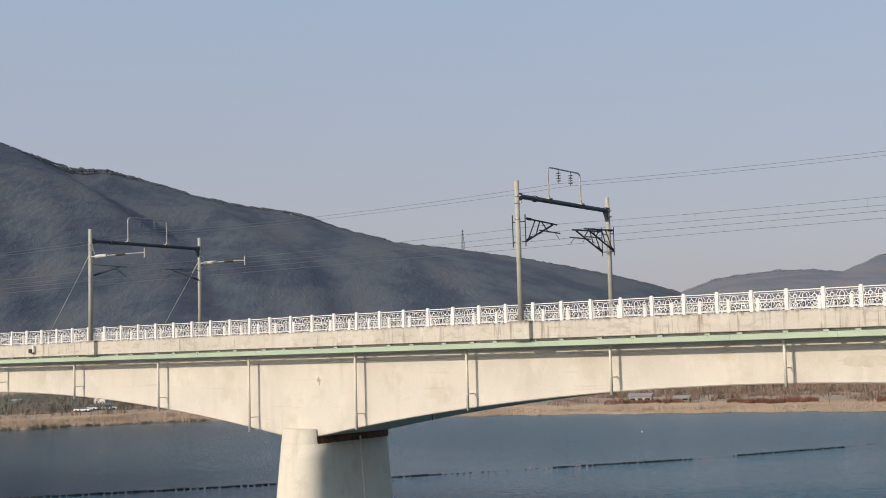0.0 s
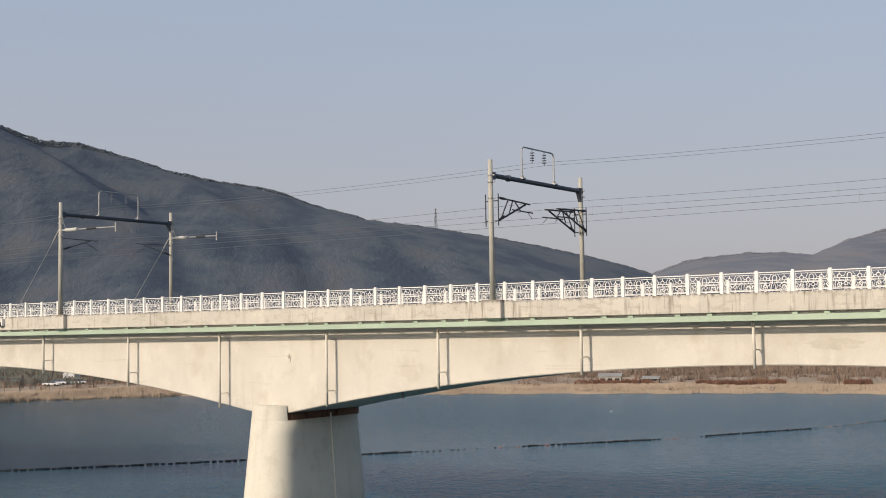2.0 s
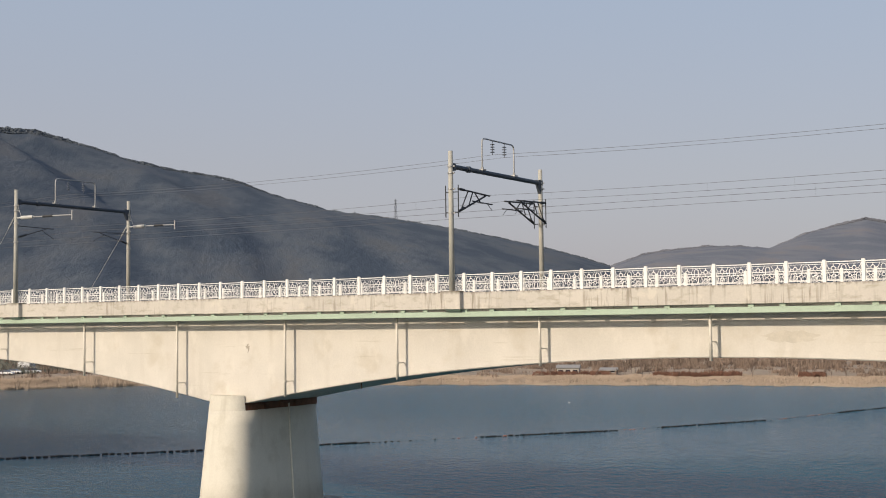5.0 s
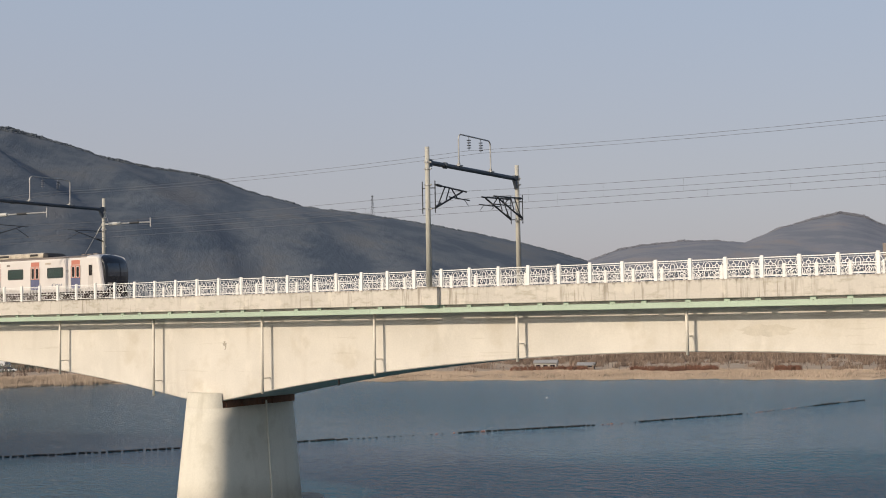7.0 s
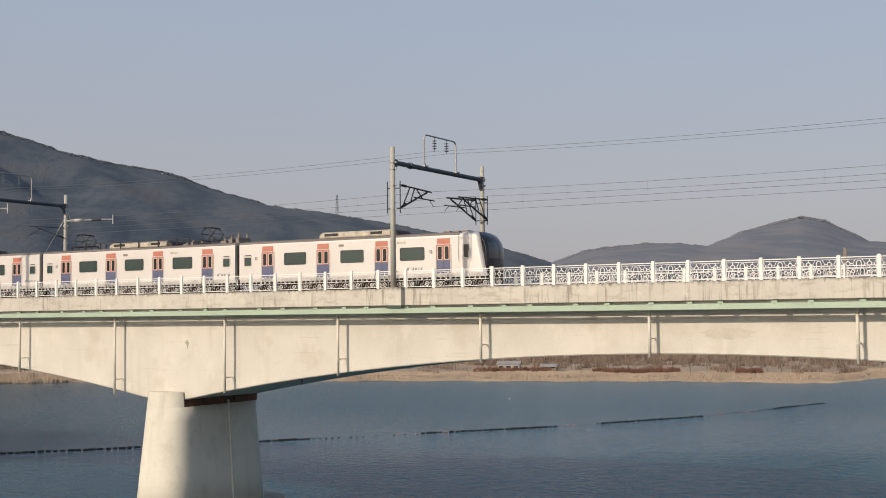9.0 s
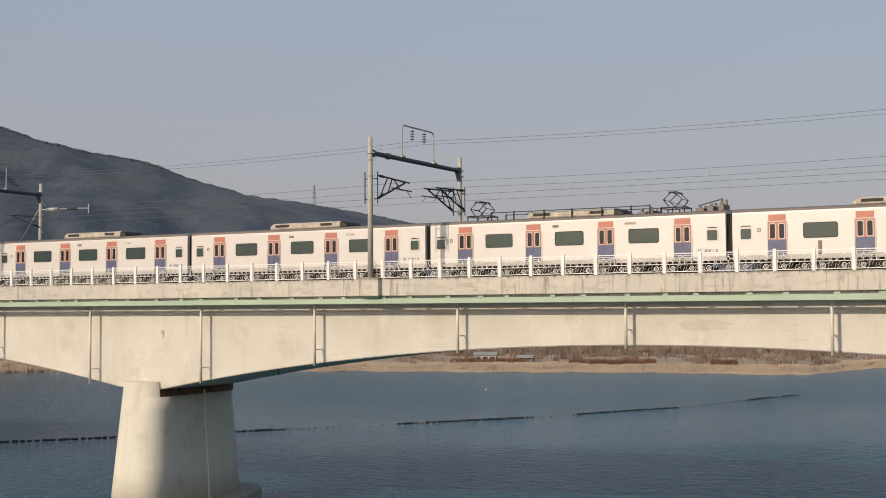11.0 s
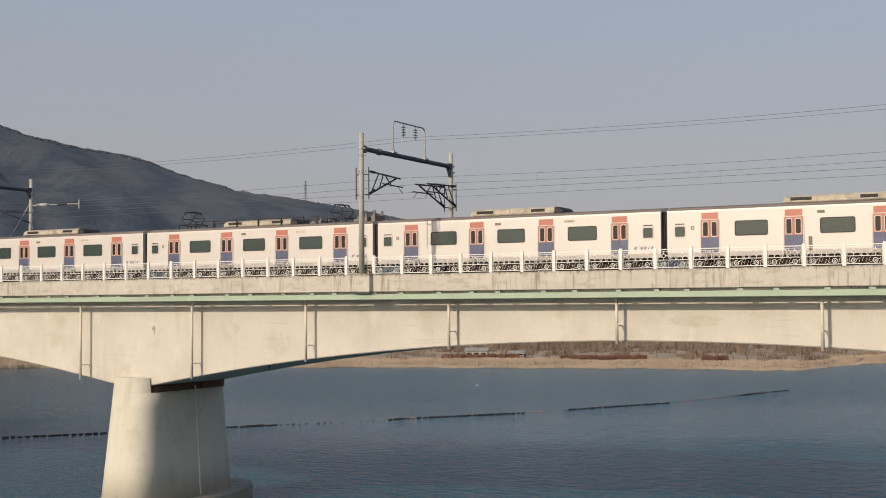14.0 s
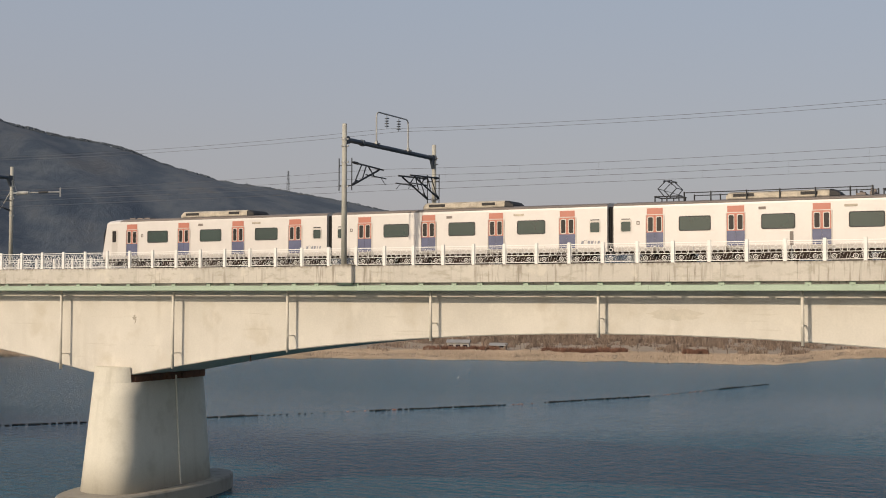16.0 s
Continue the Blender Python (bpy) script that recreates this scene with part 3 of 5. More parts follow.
def build_bank():
    """Dry reeds along the water's edge, brown scrub and bare trees behind them."""
    spots = []
    for k in range(9500):
        az = rnd.uniform(-58, -3)
        x, y, z = on_bank(az, -1.5 + 22 * rnd.random() ** 1.5)
        g = noise.noise(Vector((x / 16, y / 16, 0)))
        spots.append((x, y, max(z, 0) - 0.1, rnd.uniform(0.35, 0.62) * (1 + 0.7 * g) * (2.1 if az < -46 else 1.0), 1.2))
    tufts("reed_bed", spots, 18, 0.11, M_REED, "dry golden-tan reeds along the far water's edge", "reeds")
    spots = []
    for k in range(7000):
        az = rnd.uniform(-58, -3)
        d = 12 + 130 * rnd.random() ** 1.5
        x, y, z = on_bank(az, d)
        g = noise.noise(Vector((az / 1.6, d / 9, 2)))
        if g < (0.30 if d < 50 else -0.2):
            continue
        spots.append((x, y, z - 0.1, rnd.uniform(0.6, 1.3) * (1 + 0.8 * g) * (1.0 if d < 60 else 1.5), 1.2))
    tufts("brown_scrub", spots, 18, 0.13, M_SCRUB, "dense leafless brown scrub on the far bank", "scrub")
    spots = []
    for k in range(1500):
        az = rnd.uniform(-60, -47)
        x, y, z = on_bank(az, 55 + 160 * rnd.random())
        spots.append((x, y, z - 0.1, rnd.uniform(0.9, 2.6), 1.8))
    tufts("dark_thicket", spots, 22, 0.22, M_THICKET, "dark grey-green thicket behind the parked cars", "thicket")
    spots = []
    for c0, c1, d in ((-28.0, -24.6, 20), (-22.6, -18.8, 15), (-16.2, -15.2, 12), (-36, -33, 22)):
        for k in range(260):
            x, y, z = on_bank(rnd.uniform(c0, c1), d + rnd.uniform(-1.5, 4))
            spots.append((x, y, z - 0.1, rnd.uniform(0.8, 1.6), 0.6))
    tufts("russet_bushes", spots, 16, 0.10, M_REDB, "rows of russet-red dry bushes behind the reeds", "bushes")
    s = Shape()

    def twig(p, d, length, r, depth):
        q = p + d * length
        s.tube(p, q, r, r * 0.6, 3)
        if depth:
            for _ in range(3 if depth > 1 else 4):
                e = (d + Vector((rnd.uniform(-.8, .8), rnd.uniform(-.8, .8), rnd.uniform(-.1, .5)))).normalized()
                twig(p + (q - p) * rnd.uniform(0.45, 1.0), e, length * rnd.uniform(0.5, 0.8), r * 0.62, depth - 1)

    for k in range(330):
        az = rnd.uniform(-57, -3)
        x, y, z = on_bank(az, 12 + 80 * rnd.random() ** 1.2)
        twig(Vector((x, y, z - 0.1)), Vector((rnd.uniform(-.15, .15), rnd.uniform(-.15, .15), 1)).normalized(), rnd.uniform(0.9, 2.1), 0.08, 4)
    tagged(one("bare_trees", s, M_SCRUB, "small leafless grey-brown trees among the scrub", "trees"), kind="stuff")


build_bank()


def build_float_line():
    """The floating boom across the river."""
    P = [(-128, 79), (-109, 101.0), (-102.1, 109.2), (-93.7, 120.4), (-83.6, 134.2), (-70.5, 151.6), (-56.8, 177.5), (-47, 211.4)]
    chain = (-60, 0, 15.6, 36.5, 60, 87, 115, 136)      # marks along the boom
    full = ((-60, 15.6), (36, 45), (65.5, 89), (96.5, 115), (126.5, 131), (132.5, 136))
    d = Shape()
    o = Shape()
    for i in range(len(P) - 1):
        (xa, ya), (xb, yb) = P[i], P[i + 1]
        L = math.hypot(xb - xa, yb - ya)
        n = int(L / 0.8)
        for k in range(n):
            u = (k + 0.5) / n
            c = chain[i] + (chain[i + 1] - chain[i]) * u
            big = any(a <= c <= b for a, b in full)
            if not big and rnd.random() < 0.35:
                continue
            x, y = xa + (xb - xa) * u + rnd.uniform(-0.06, 0.06), ya + (yb - ya) * u + rnd.uniform(-0.06, 0.06)
            q = o if (55 < c < 70 or 89 < c < 96 or 115 < c < 126) and rnd.random() < 0.4 else d
            ln = rnd.uniform(0.24, 0.42) if big else rnd.uniform(0.10, 0.18)
            dx, dy = (xb - xa) / L * ln, (yb - ya) / L * ln
            z, r = (rnd.uniform(0.03, 0.09), rnd.uniform(0.085, 0.135)) if big else (0.02, rnd.uniform(0.06, 0.10))
            q.tube((x - dx, y - dy, z), (x + dx, y + dy, z), r, n=6)
            if 126.5 < c < 131 and k % 2:
                q.tube((x, y, 0), (x, y, rnd.uniform(0.25, 0.6)), 0.10, 0.05, n=5)
    t = thing("floating_boom", (0, 0, 0), "long line of dark weathered floats lying across the water", "float line")
    tagged(part("float_string", d, M_FLOAT, t), kind="stuff")
    tagged(part("orange_float_string", o, M_ORANGE, t, "faded orange floats"), kind="stuff")


build_float_line()

buoy = thing("buoy", (-100.5, 202.0, 0.0), "small white round buoy floating on the river", "buoy")
q = Shape()
q.turn([(0.03, -0.10), (0.11, -0.06), (0.15, 0.05), (0.11, 0.15), (0.04, 0.20)], (0, 0, 0), 12)
q.smooth = True
part("float_ball", q, M_WHITEW, buoy)
q = Shape()
q.turn([(0.04, 0.19), (0.04, 0.26), (0.02, 0.27)], (0, 0, 0), 8)
part("mooring_eye", q, M_FLOAT, buoy)

# ---- far bank: parked cars, sheds, pylon ----
CARPAINT = [material("car_paint", c, 0.3, 0.1, vary=0.05, scale=2, fine=9, bump=0.0) for c in ((0.75, 0.75, 0.74), (0.03, 0.035, 0.045), (0.16, 0.17, 0.19), (0.05, 0.08, 0.17))]


def parked_car(x, y, turn, paint, tall, label):
    az, r = math.degrees(math.atan2(x, y)), math.hypot(x, y)
    c = thing("parked_truck" if tall else "parked_car", (x, y, float(ground_height(az, r)) + 0.02), label, "truck" if tall else "car", "vehicles parked on the far bank")
    c.rotation_euler = (0, 0, turn)
    s = Shape()
    L = 5.2 if tall else 4.5
    s.loft([[(xx, -0.88, z) for xx, z in pr] for pr in [[(-L / 2, 0.35), (L / 2, 0.35), (L / 2, 0.72), (L / 2 - 0.9, 0.92), (-L / 2 + 0.3, 0.95), (-L / 2, 0.85)]]] +
           [[(xx, 0.88, z) for xx, z in [(-L / 2, 0.35), (L / 2, 0.35), (L / 2, 0.72), (L / 2 - 0.9, 0.92), (-L / 2 + 0.3, 0.95), (-L / 2, 0.85)]]])
    bevel(part("body", s, paint, c), 0.08)
    s = Shape()
    if tall:
        s.box(-L / 2, 0.9, -0.95, 0.95, 0.9, 2.5)
        bevel(part("cargo_box", s, CARPAINT[0], c, "white cargo box"), 0.04)
        s = Shape()
        s.loft([[(1.0, -0.85, 0.9), (2.4, -0.85, 0.9), (2.4, 0.85, 0.9), (1.0, 0.85, 0.9)], [(1.05, -0.75, 1.9), (1.9, -0.75, 1.9), (1.9, 0.75, 1.9), (1.05, 0.75, 1.9)]])
    else:
        s.loft([[(-1.7, -0.8, 0.93), (1.3, -0.8, 0.93), (1.3, 0.8, 0.93), (-1.7, 0.8, 0.93)], [(-1.1, -0.66, 1.46), (0.5, -0.66, 1.46), (0.5, 0.66, 1.46), (-1.1, 0.66, 1.46)]])
    part("cabin", s, M_CABGLASS, c, "dark-glazed cabin")
    for wx in (-L / 2 + 0.85, L / 2 - 0.85):
        for wy in (-0.82, 0.82):
            s = Shape()
            s.turn([(0.1, -0.1), (0.3, -0.1), (0.33, -0.05), (0.33, 0.05), (0.3, 0.1), (0.1, 0.1)], (wx, wy, 0.33), 12, "y")
            part("wheel", s, M_SEAL, c)


for x, y, a, pi, tall in ((-313.7, 234.6, 0.5, 1, 0), (-316.1, 239.3, 0.7, 1, 0), (-302.1, 235.2, 0.6, 2, 0), (-288.0, 229.1, 0.55, 0, 0), (-292.8, 235.7, 0.6, 0, 0),
                          (-308.9, 253.6, 0.6, 0, 1), (-289.1, 239.5, 0.8, 0, 0), (-298.0, 243.0, 0.6, 3, 0), (-322.0, 238.0, 0.6, 2, 0)):
    parked_car(x, y, a, CARPAINT[pi], tall, ("white box truck parked on the far bank" if tall else ("white", "black", "grey", "dark blue")[pi] + " car parked on the far river bank"))


def shed(x, y, turn, L, W, H, wall, roofm, label, openings):
    az, r = math.degrees(math.atan2(x, y)), math.hypot(x, y)
    h = thing("bank_shed", (x, y, float(ground_height(az, r)) - 0.1), label, "shed", "low buildings on the far bank")
    h.rotation_euler = (0, 0, turn)
    s = Shape()
    pr = [(-W / 2, 0), (W / 2, 0), (W / 2, H), (0, H + W * 0.18), (-W / 2, H)]
    s.loft([[(xx, yy, z) for yy, z in pr] for xx in (-L / 2, L / 2)])
    part("wall", s, wall, h)
    for sg in (-1, 1):
        s = Shape()
        e = W / 2 + 0.3
        z0, z1 = H - 0.3 * 0.36 + 0.02, H + W * 0.18 + 0.02
        s.loft([[(xx, sg * e, z0), (xx, 0, z1), (xx, 0, z1 + 0.1), (xx, sg * e, z0 + 0.1)] for xx in (-L / 2 - 0.3, L / 2 + 0.3)])
        part("roof", s, roofm, h)
    for k in range(openings):
        xx = -L / 2 + L * (k + 0.5) / openings
        s = Shape()
        s.box(xx - 0.55, xx + 0.55, -W / 2 - 0.03, -W / 2 + 0.02, 0.8, 1.4)
        w_ = part("window", s, M_CABGLASS, h)
        s = Shape()
        s.box(xx - 0.65, xx + 0.65, -W / 2 - 0.08, -W / 2 - 0.03, 0.72, 0.8)
        part("sill", s, M_WHITEW, w_)


shed(-141.5, 284.5, 0.35, 5.5, 3.5, 1.9, M_WHITEW, M_FILM, "small white shed among the bank scrub", 3)
shed(-131.5, 287.0, 0.3, 4.0, 3.0, 1.3, M_SCRUB, M_FILM, "low brown shed with a pale roof", 2)
shed(-341.0, 246.0, 0.6, 2.6, 2.4, 2.0, M_WHITEW, M_FILM, "white hut beside the parked cars", 2)


def build_pylon():
    az, r = -34.3, 1668.0
    x, y = r * math.sin(radians(az)), r * math.cos(radians(az))
    zb = float(ground_height(az, r)) - 1
    t = thing("transmission_pylon", (x, y, zb), "small grey lattice power pylon on the hill crest", "pylon")
    s = Shape()
    H = 29.0
    wd = lambda z: 1.5 * (1 - z / H) + 0.4
    for a, b in ((-1, -1), (1, -1), (1, 1), (-1, 1)):
        s.tube((a * wd(0), b * wd(0), 0), (a * wd(H), b * wd(H), H), 0.16, n=4)
    for k in range(7):
        z0, z1 = H * k / 7, H * (k + 1) / 7
        for b in (-1, 1):
            s.tube((-wd(z0), b * wd(z0), z0), (wd(z1), b * wd(z1), z1), 0.09, n=4)
            s.tube((wd(z0), b * wd(z0), z0), (-wd(z1), b * wd(z1), z1), 0.09, n=4)
    part("lattice_tower", s, M_BEAM, t)
    for z in (18, 22.5, 27):
        s = Shape()
        s.loft([[(-2.8, 0, z + 0.3), (-2.8, 0.1, z + 0.3), (-2.8, 0.1, z + 0.4), (-2.8, 0, z + 0.4)], [(0, -0.4, z), (0, 0.4, z), (0, 0.4, z + 0.9), (0, -0.4, z + 0.9)], [(2.8, 0, z + 0.3), (2.8, 0.1, z + 0.3), (2.8, 0.1, z + 0.4), (2.8, 0, z + 0.4)]])
        part("cross_arm", s, M_BEAM, t)


build_pylon()

# ---- bridge ----
YN, YF = 65.35, 77.15          # outer faces of the near and far parapets
PIER_X, SPAN, MID = -60.3, 75.0, 37.5
WEB_N, WEB_F = 67.1, 75.4
X0, X1 = -285.0, 90.0
bridge = thing("railway_bridge", (PIER_X, 71.25, 0), "pale concrete haunched box-girder railway bridge over a river", "bridge")
bridge_o = Vector((PIER_X, 71.25, 0))


def bpart(name, s, mat, label=""):
    s.v = [(x - bridge_o.x, y - bridge_o.y, z) for x, y, z in s.v]
    return part(name, s, mat, bridge, label)


def soffit(x):
    d = abs((x - PIER_X + MID) % SPAN - MID)
    return Z0 - 2.11 - 0.00262 * (MID - d) ** 2 if d > 1.6 else Z0 - 2.11 - 0.00262 * (MID - 1.6) ** 2


s = Shape()
rings = []
x = X0
while x <= X1 + 0.1:
    b, t = soffit(x), Z0 + 0.875
    rings.append([(x, WEB_N, t), (x, WEB_N, b + 0.06), (x, WEB_N + 0.06, b), (x, WEB_F - 0.06, b), (x, WEB_F, b + 0.06), (x, WEB_F, t)])
    x += 1.25
s.loft(rings)
bpart("box_girder", s, M_WEB, "pale concrete girder with arched soffit")
s = Shape()
prof = [(YN + 0.14, 0.90), (WEB_N - 0.05, 0.88), (WEB_F + 0.05, 0.88), (YF - 0.14, 0.90), (YF - 0.14, 1.3), (YN + 0.14, 1.3)]
s.loft([[(x, y, Z0 + z) for y, z in prof] for x in (X0, X1)])
bpart("deck_slab", s, M_CURB)

# parapet, in cast lengths with open joints
def parapet_mesh(length, side):
    p = [(0, 0.87), (0.02, 0.845), (0.30, 0.865), (0.42, 0.91), (0.42, 1.86), (0.40, 1.885), (0.03, 1.885), (0, 1.855)]
    q = Shape()
    q.loft([[(x, y * side, z) for y, z in (p if side > 0 else p[::-1])] for x in (0.005, length - 0.005)])
    return q.mesh("parapet", M_CURB)


pm = {1: parapet_mesh(4.0, 1), -1: parapet_mesh(4.0, -1)}
x = X0
while x < X1:
    for y, sd in ((YN, 1), (YF, -1)):
        part("parapet", pm[sd], None, bridge, at=(x - bridge_o.x, y - bridge_o.y, Z0 + rnd.uniform(-0.006, 0.006)))
    x += 4.0

# green cable duct hung below the slab edge, with a slot above it
gp = [(0, 0.375), (0.012, 0.36), (0.09, 0.36), (0.10, 0.375), (0.10, 0.68), (0.09, 0.69), (0.012, 0.69), (0, 0.68)]
q = Shape()
q.loft([[(x, y, z) for y, z in gp] for x in (0.004, 5.996)])
duct = q.mesh("green_duct", M_GREEN)
q = Shape()
q.box(-0.16, 0.16, 0.02, 0.08, 0.66, 0.885)
q.box(-0.15, 0.15, -0.012, 0.02, 0.68, 0.715)
q.box(-0.02, 0.03, -0.04, 0.0, 0.64, 0.69)
hang = q.mesh("duct_hanger", M_GREEN)
# added strip behind the duct, trims the sunlight that passes the slot
q = Shape()
q.box(X0, X1, YN + 0.29, YN + 0.38, Z0 + 0.72, Z0 + 0.90)
bpart("slot_sun_stop", q, M_CURB, "concrete strip added under the slab to narrow the sunlit slot")
x = X0
while x < X1:
    part("green_duct", duct, None, bridge, at=(x - bridge_o.x, YN + 0.12 - bridge_o.y, Z0))
    x += 6.0
x = -130.0
k = 0
while x < 12:
    part("duct_hanger", hang, None, bridge, at=(x - bridge_o.x, YN + 0.12 - bridge_o.y, Z0))
    x += (1.9, 2.6, 2.2, 1.7, 2.9)[k % 5]
    k += 1

# pole pedestals
PORTALS = [-162.0, -121.5, -81.0, -40.38, 0.2, 40.8]
for px in PORTALS:
    for y, sd in ((YN, 1), (YF, -1)):
        s = Shape()
        pr = [(px - 0.72, 0.84), (px + 0.72, 0.84), (px + 0.72, 1.97), (px - 0.72, 1.97)]
        s.loft([[(a, y - 0.34 * sd, Z0 + b) for a, b in pr], [(a, y + 0.45 * sd, Z0 + b) for a, b in pr]] if sd < 0 else
               [[(a, y + 0.45, Z0 + b) for a, b in pr], [(a, y - 0.34, Z0 + b) for a, b in pr]])
        bevel(bpart("pole_pedestal", s, M_CURB), 0.03)
        s = Shape()
        s.loft([[(px + 0.1 + a * 0.55, y + b * sd, Z0 + 0.84) for a, b in ((-1, -0.30), (1, -0.30), (1, 0.1), (-1, 0.1))],
                [(px + 0.1 + a * 0.40, y + b * sd, Z0 + 0.70) for a, b in ((-1, -0.05), (1, -0.05), (1, 0.1), (-1, 0.1))]])
        bpart("pedestal_corbel", s, M_GREEN, "green-painted corbel under the pedestal")


def oval(x, y, a, b, z, n=40):
    return [(x + a * math.cos(2 * math.pi * i / n), y + b * math.sin(2 * math.pi * i / n), z) for i in range(n)]


def square_off(v):
    """Fuller than a circle: the noses turn into the flat sides quickly."""
    return math.copysign(abs(v) ** 0.78, v) * 0.955


def stadium(x, y1, y2, r, z, n=24):
    pts = [(x + r * square_off(math.cos(math.pi + math.pi * i / n)), y1 + r * square_off(math.sin(math.pi + math.pi * i / n)), z) for i in range(n + 1)]
    return pts + [(x + r * square_off(math.cos(math.pi * i / n)), y2 + r * square_off(math.sin(math.pi * i / n)), z) for i in range(n + 1)]


def sect(z):
    u = (-5.0 - z) / 8.5
    return 68.1 - 0.4 * u, 73.8 + 0.1 * u, 1.9 + 0.6 * u


def horn(x, yc, r, cut, sign, z, n=16):
    """Part of the round nose outside the line y = cut."""
    h = min(max((cut - yc) * sign / (0.955 * r), -1), 1)
    h = math.copysign(abs(h) ** (1 / 0.78), h)
    a0, a1 = math.acos(h), 2 * math.pi - math.acos(h)
    pts = [(x + r * square_off(math.sin(a)), yc + sign * r * square_off(math.cos(a)), z) for a in (-a0 + 2 * a0 * i / n for i in range(n + 1))]
    return pts if sign < 0 else pts[::-1]


for px in (PIER_X - SPAN, PIER_X, PIER_X + SPAN):
    s = Shape()
    s.loft([stadium(px, *sect(z), Z0 + z) for z in (-13.6, -11, -9, -7, -6.0)])
    s.smooth = True
    bpart("pier", s, M_PIER, "tapered round-nosed concrete pier")
    for sign in (-1, 1):
        s = Shape()
        rr = []
        for z in (-6.0, -4.93):
            y1, y2, r = sect(z)
            rr.append(horn(px, y1 if sign < 0 else y2, r, 66.98 if sign < 0 else 75.45, sign, Z0 + z))
        s.loft(rr)
        s.smooth = False
        bpart("pier_horn", s, M_PIER)
    s = Shape()
    s.box(px - 1.4, px + 1.55, 67.0, 75.3, Z0 - 6.0, soffit(px) + 0.03)
    for y in (67.9, 69.6, 71.3, 73.0):
        s.box(px + 1.55, px + 1.68, y - 0.45, y + 0.45, Z0 - 6.0, Z0 - 5.62)
    bpart("bearing", s, M_BEARING, "rusty brown bearing in the pier-top recess")
    s = Shape()
    s.loft([oval(px, 71.0, a, b, Z0 + z, 48) for a, b, z in ((3.65, 8.65, -17), (3.65, 8.65, -13.66), (3.55, 8.55, -13.54))])
    bpart("footing", s, M_FOOT, "weathered stained concrete footing standing in the water")
s = Shape()
pts = []
for z in (-13.5, -9.5, -5.7):
    pts.append((PIER_X + sect(z)[2] * 0.955 + 0.03, 71.5, Z0 + z))
s.path(pts, 0.07, 8)
bpart("pier_conduit", s, M_PIER)

# a spalled hole and a dark repair patch on the near web
s = Shape()
rim = [(0.15 + 0.05 * math.sin(2.3 * a_) + 0.03 * math.sin(5 * a_ + 1), a_ * 2 * math.pi / 18) for a_ in range(18)]
s.loft([[(-58.5 + k * r_ * math.cos(t_), y, Z0 - 1.50 + k * 1.2 * r_ * math.sin(t_)) for r_, t_ in rim] for k, y in ((1.0, WEB_N + 0.01), (1.0, WEB_N - 0.006), (0.7, WEB_N - 0.010))])
s.loft([[(-58.46 + a_, y, Z0 - 1.60 + b_) for a_, b_ in ((0.02, 0.0), (0.12, 0.02), (0.10, -0.16), (0.02, -0.30), (-0.06, -0.32), (0.0, -0.16))] for y in (WEB_N + 0.01, WEB_N - 0.007)])
bpart("spalled_hole", s, M_FOOT, "dark spalled hole in the girder web")

s = Shape()
s.loft([[(-20.0 + 1.5 * math.cos(a_ * 0.3) * (1 + 0.2 * math.sin(a_ * 2.1)), y, Z0 - 0.95 + 0.32 * math.sin(a_ * 0.3) * (1 + 0.25 * math.sin(a_ * 3.3))) for a_ in range(21)] for y in (WEB_N + 0.01, WEB_N - 0.004)])
bpart("repair_patch", s, M_PATCH, "greyer mortar patch on the girder web")

# drain pipes on the near side
for px in (-94.5, -84.3, -74.2, -64.5, -54.45, -45.2, -34.85, -24.2, -12.95, -2.5):
    s = Shape()
    yb = soffit(px) - 0.15
    s.tube((px, 66.28, yb), (px, 66.28, Z0 + 0.86), 0.09, n=12)
    s.smooth = True
    p = bpart("drain_pipe", s, M_PIPE, "pale painted drain pipe")
    for z in (yb + 1.05,):
        s = Shape()
        s.box(px - 0.03, px + 0.03, 66.28, WEB_N, z - 0.03, z + 0.03)
        s.turn([(0.11, -0.04), (0.11, 0.04)], (px, 66.28, z), 12)
        s.v = [(x - bridge_o.x, y - bridge_o.y, zz) for x, y, zz in s.v]
        part("bracket", s, M_PIPE, p)

s = Shape()
s.tube((-48.9, WEB_N + 0.35, soffit(-48.9) - 0.42), (-48.9, WEB_N + 0.35, soffit(-48.9) + 0.05), 0.05, n=8)
bpart("drain_spout", s, M_UNDER, "short dark drain spout under the girder")

# track
s = Shape()
prof = [(65.9, 1.25), (75.0 + 1.6, 1.25), (75.0 + 1.6, 1.45), (75.0, 1.66), (67.5, 1.66), (65.9, 1.45)]
s.loft([[(x, y, Z0 + z) for y, z in prof] for x in (X0, X1)])
bpart("ballast", s, M_BALLAST, "brown-grey track ballast")
TRACKS = (69.05, 73.2)
for ty in TRACKS:
    for dy in (-0.75, 0.75):
        s = Shape()
        rp = [(-0.07, 1.66), (0.07, 1.66), (0.07, 1.68), (0.012, 1.71), (0.012, 1.79), (0.036, 1.80), (0.036, 1.84), (-0.036, 1.84), (-0.036, 1.80), (-0.012, 1.79), (-0.012, 1.71), (-0.07, 1.68)]
        s.loft([[(x, ty + dy + y, Z0 + z) for y, z in rp] for x in (X0, X1)])
        bpart("rail", s, M_RAIL, "rusty steel running rail")


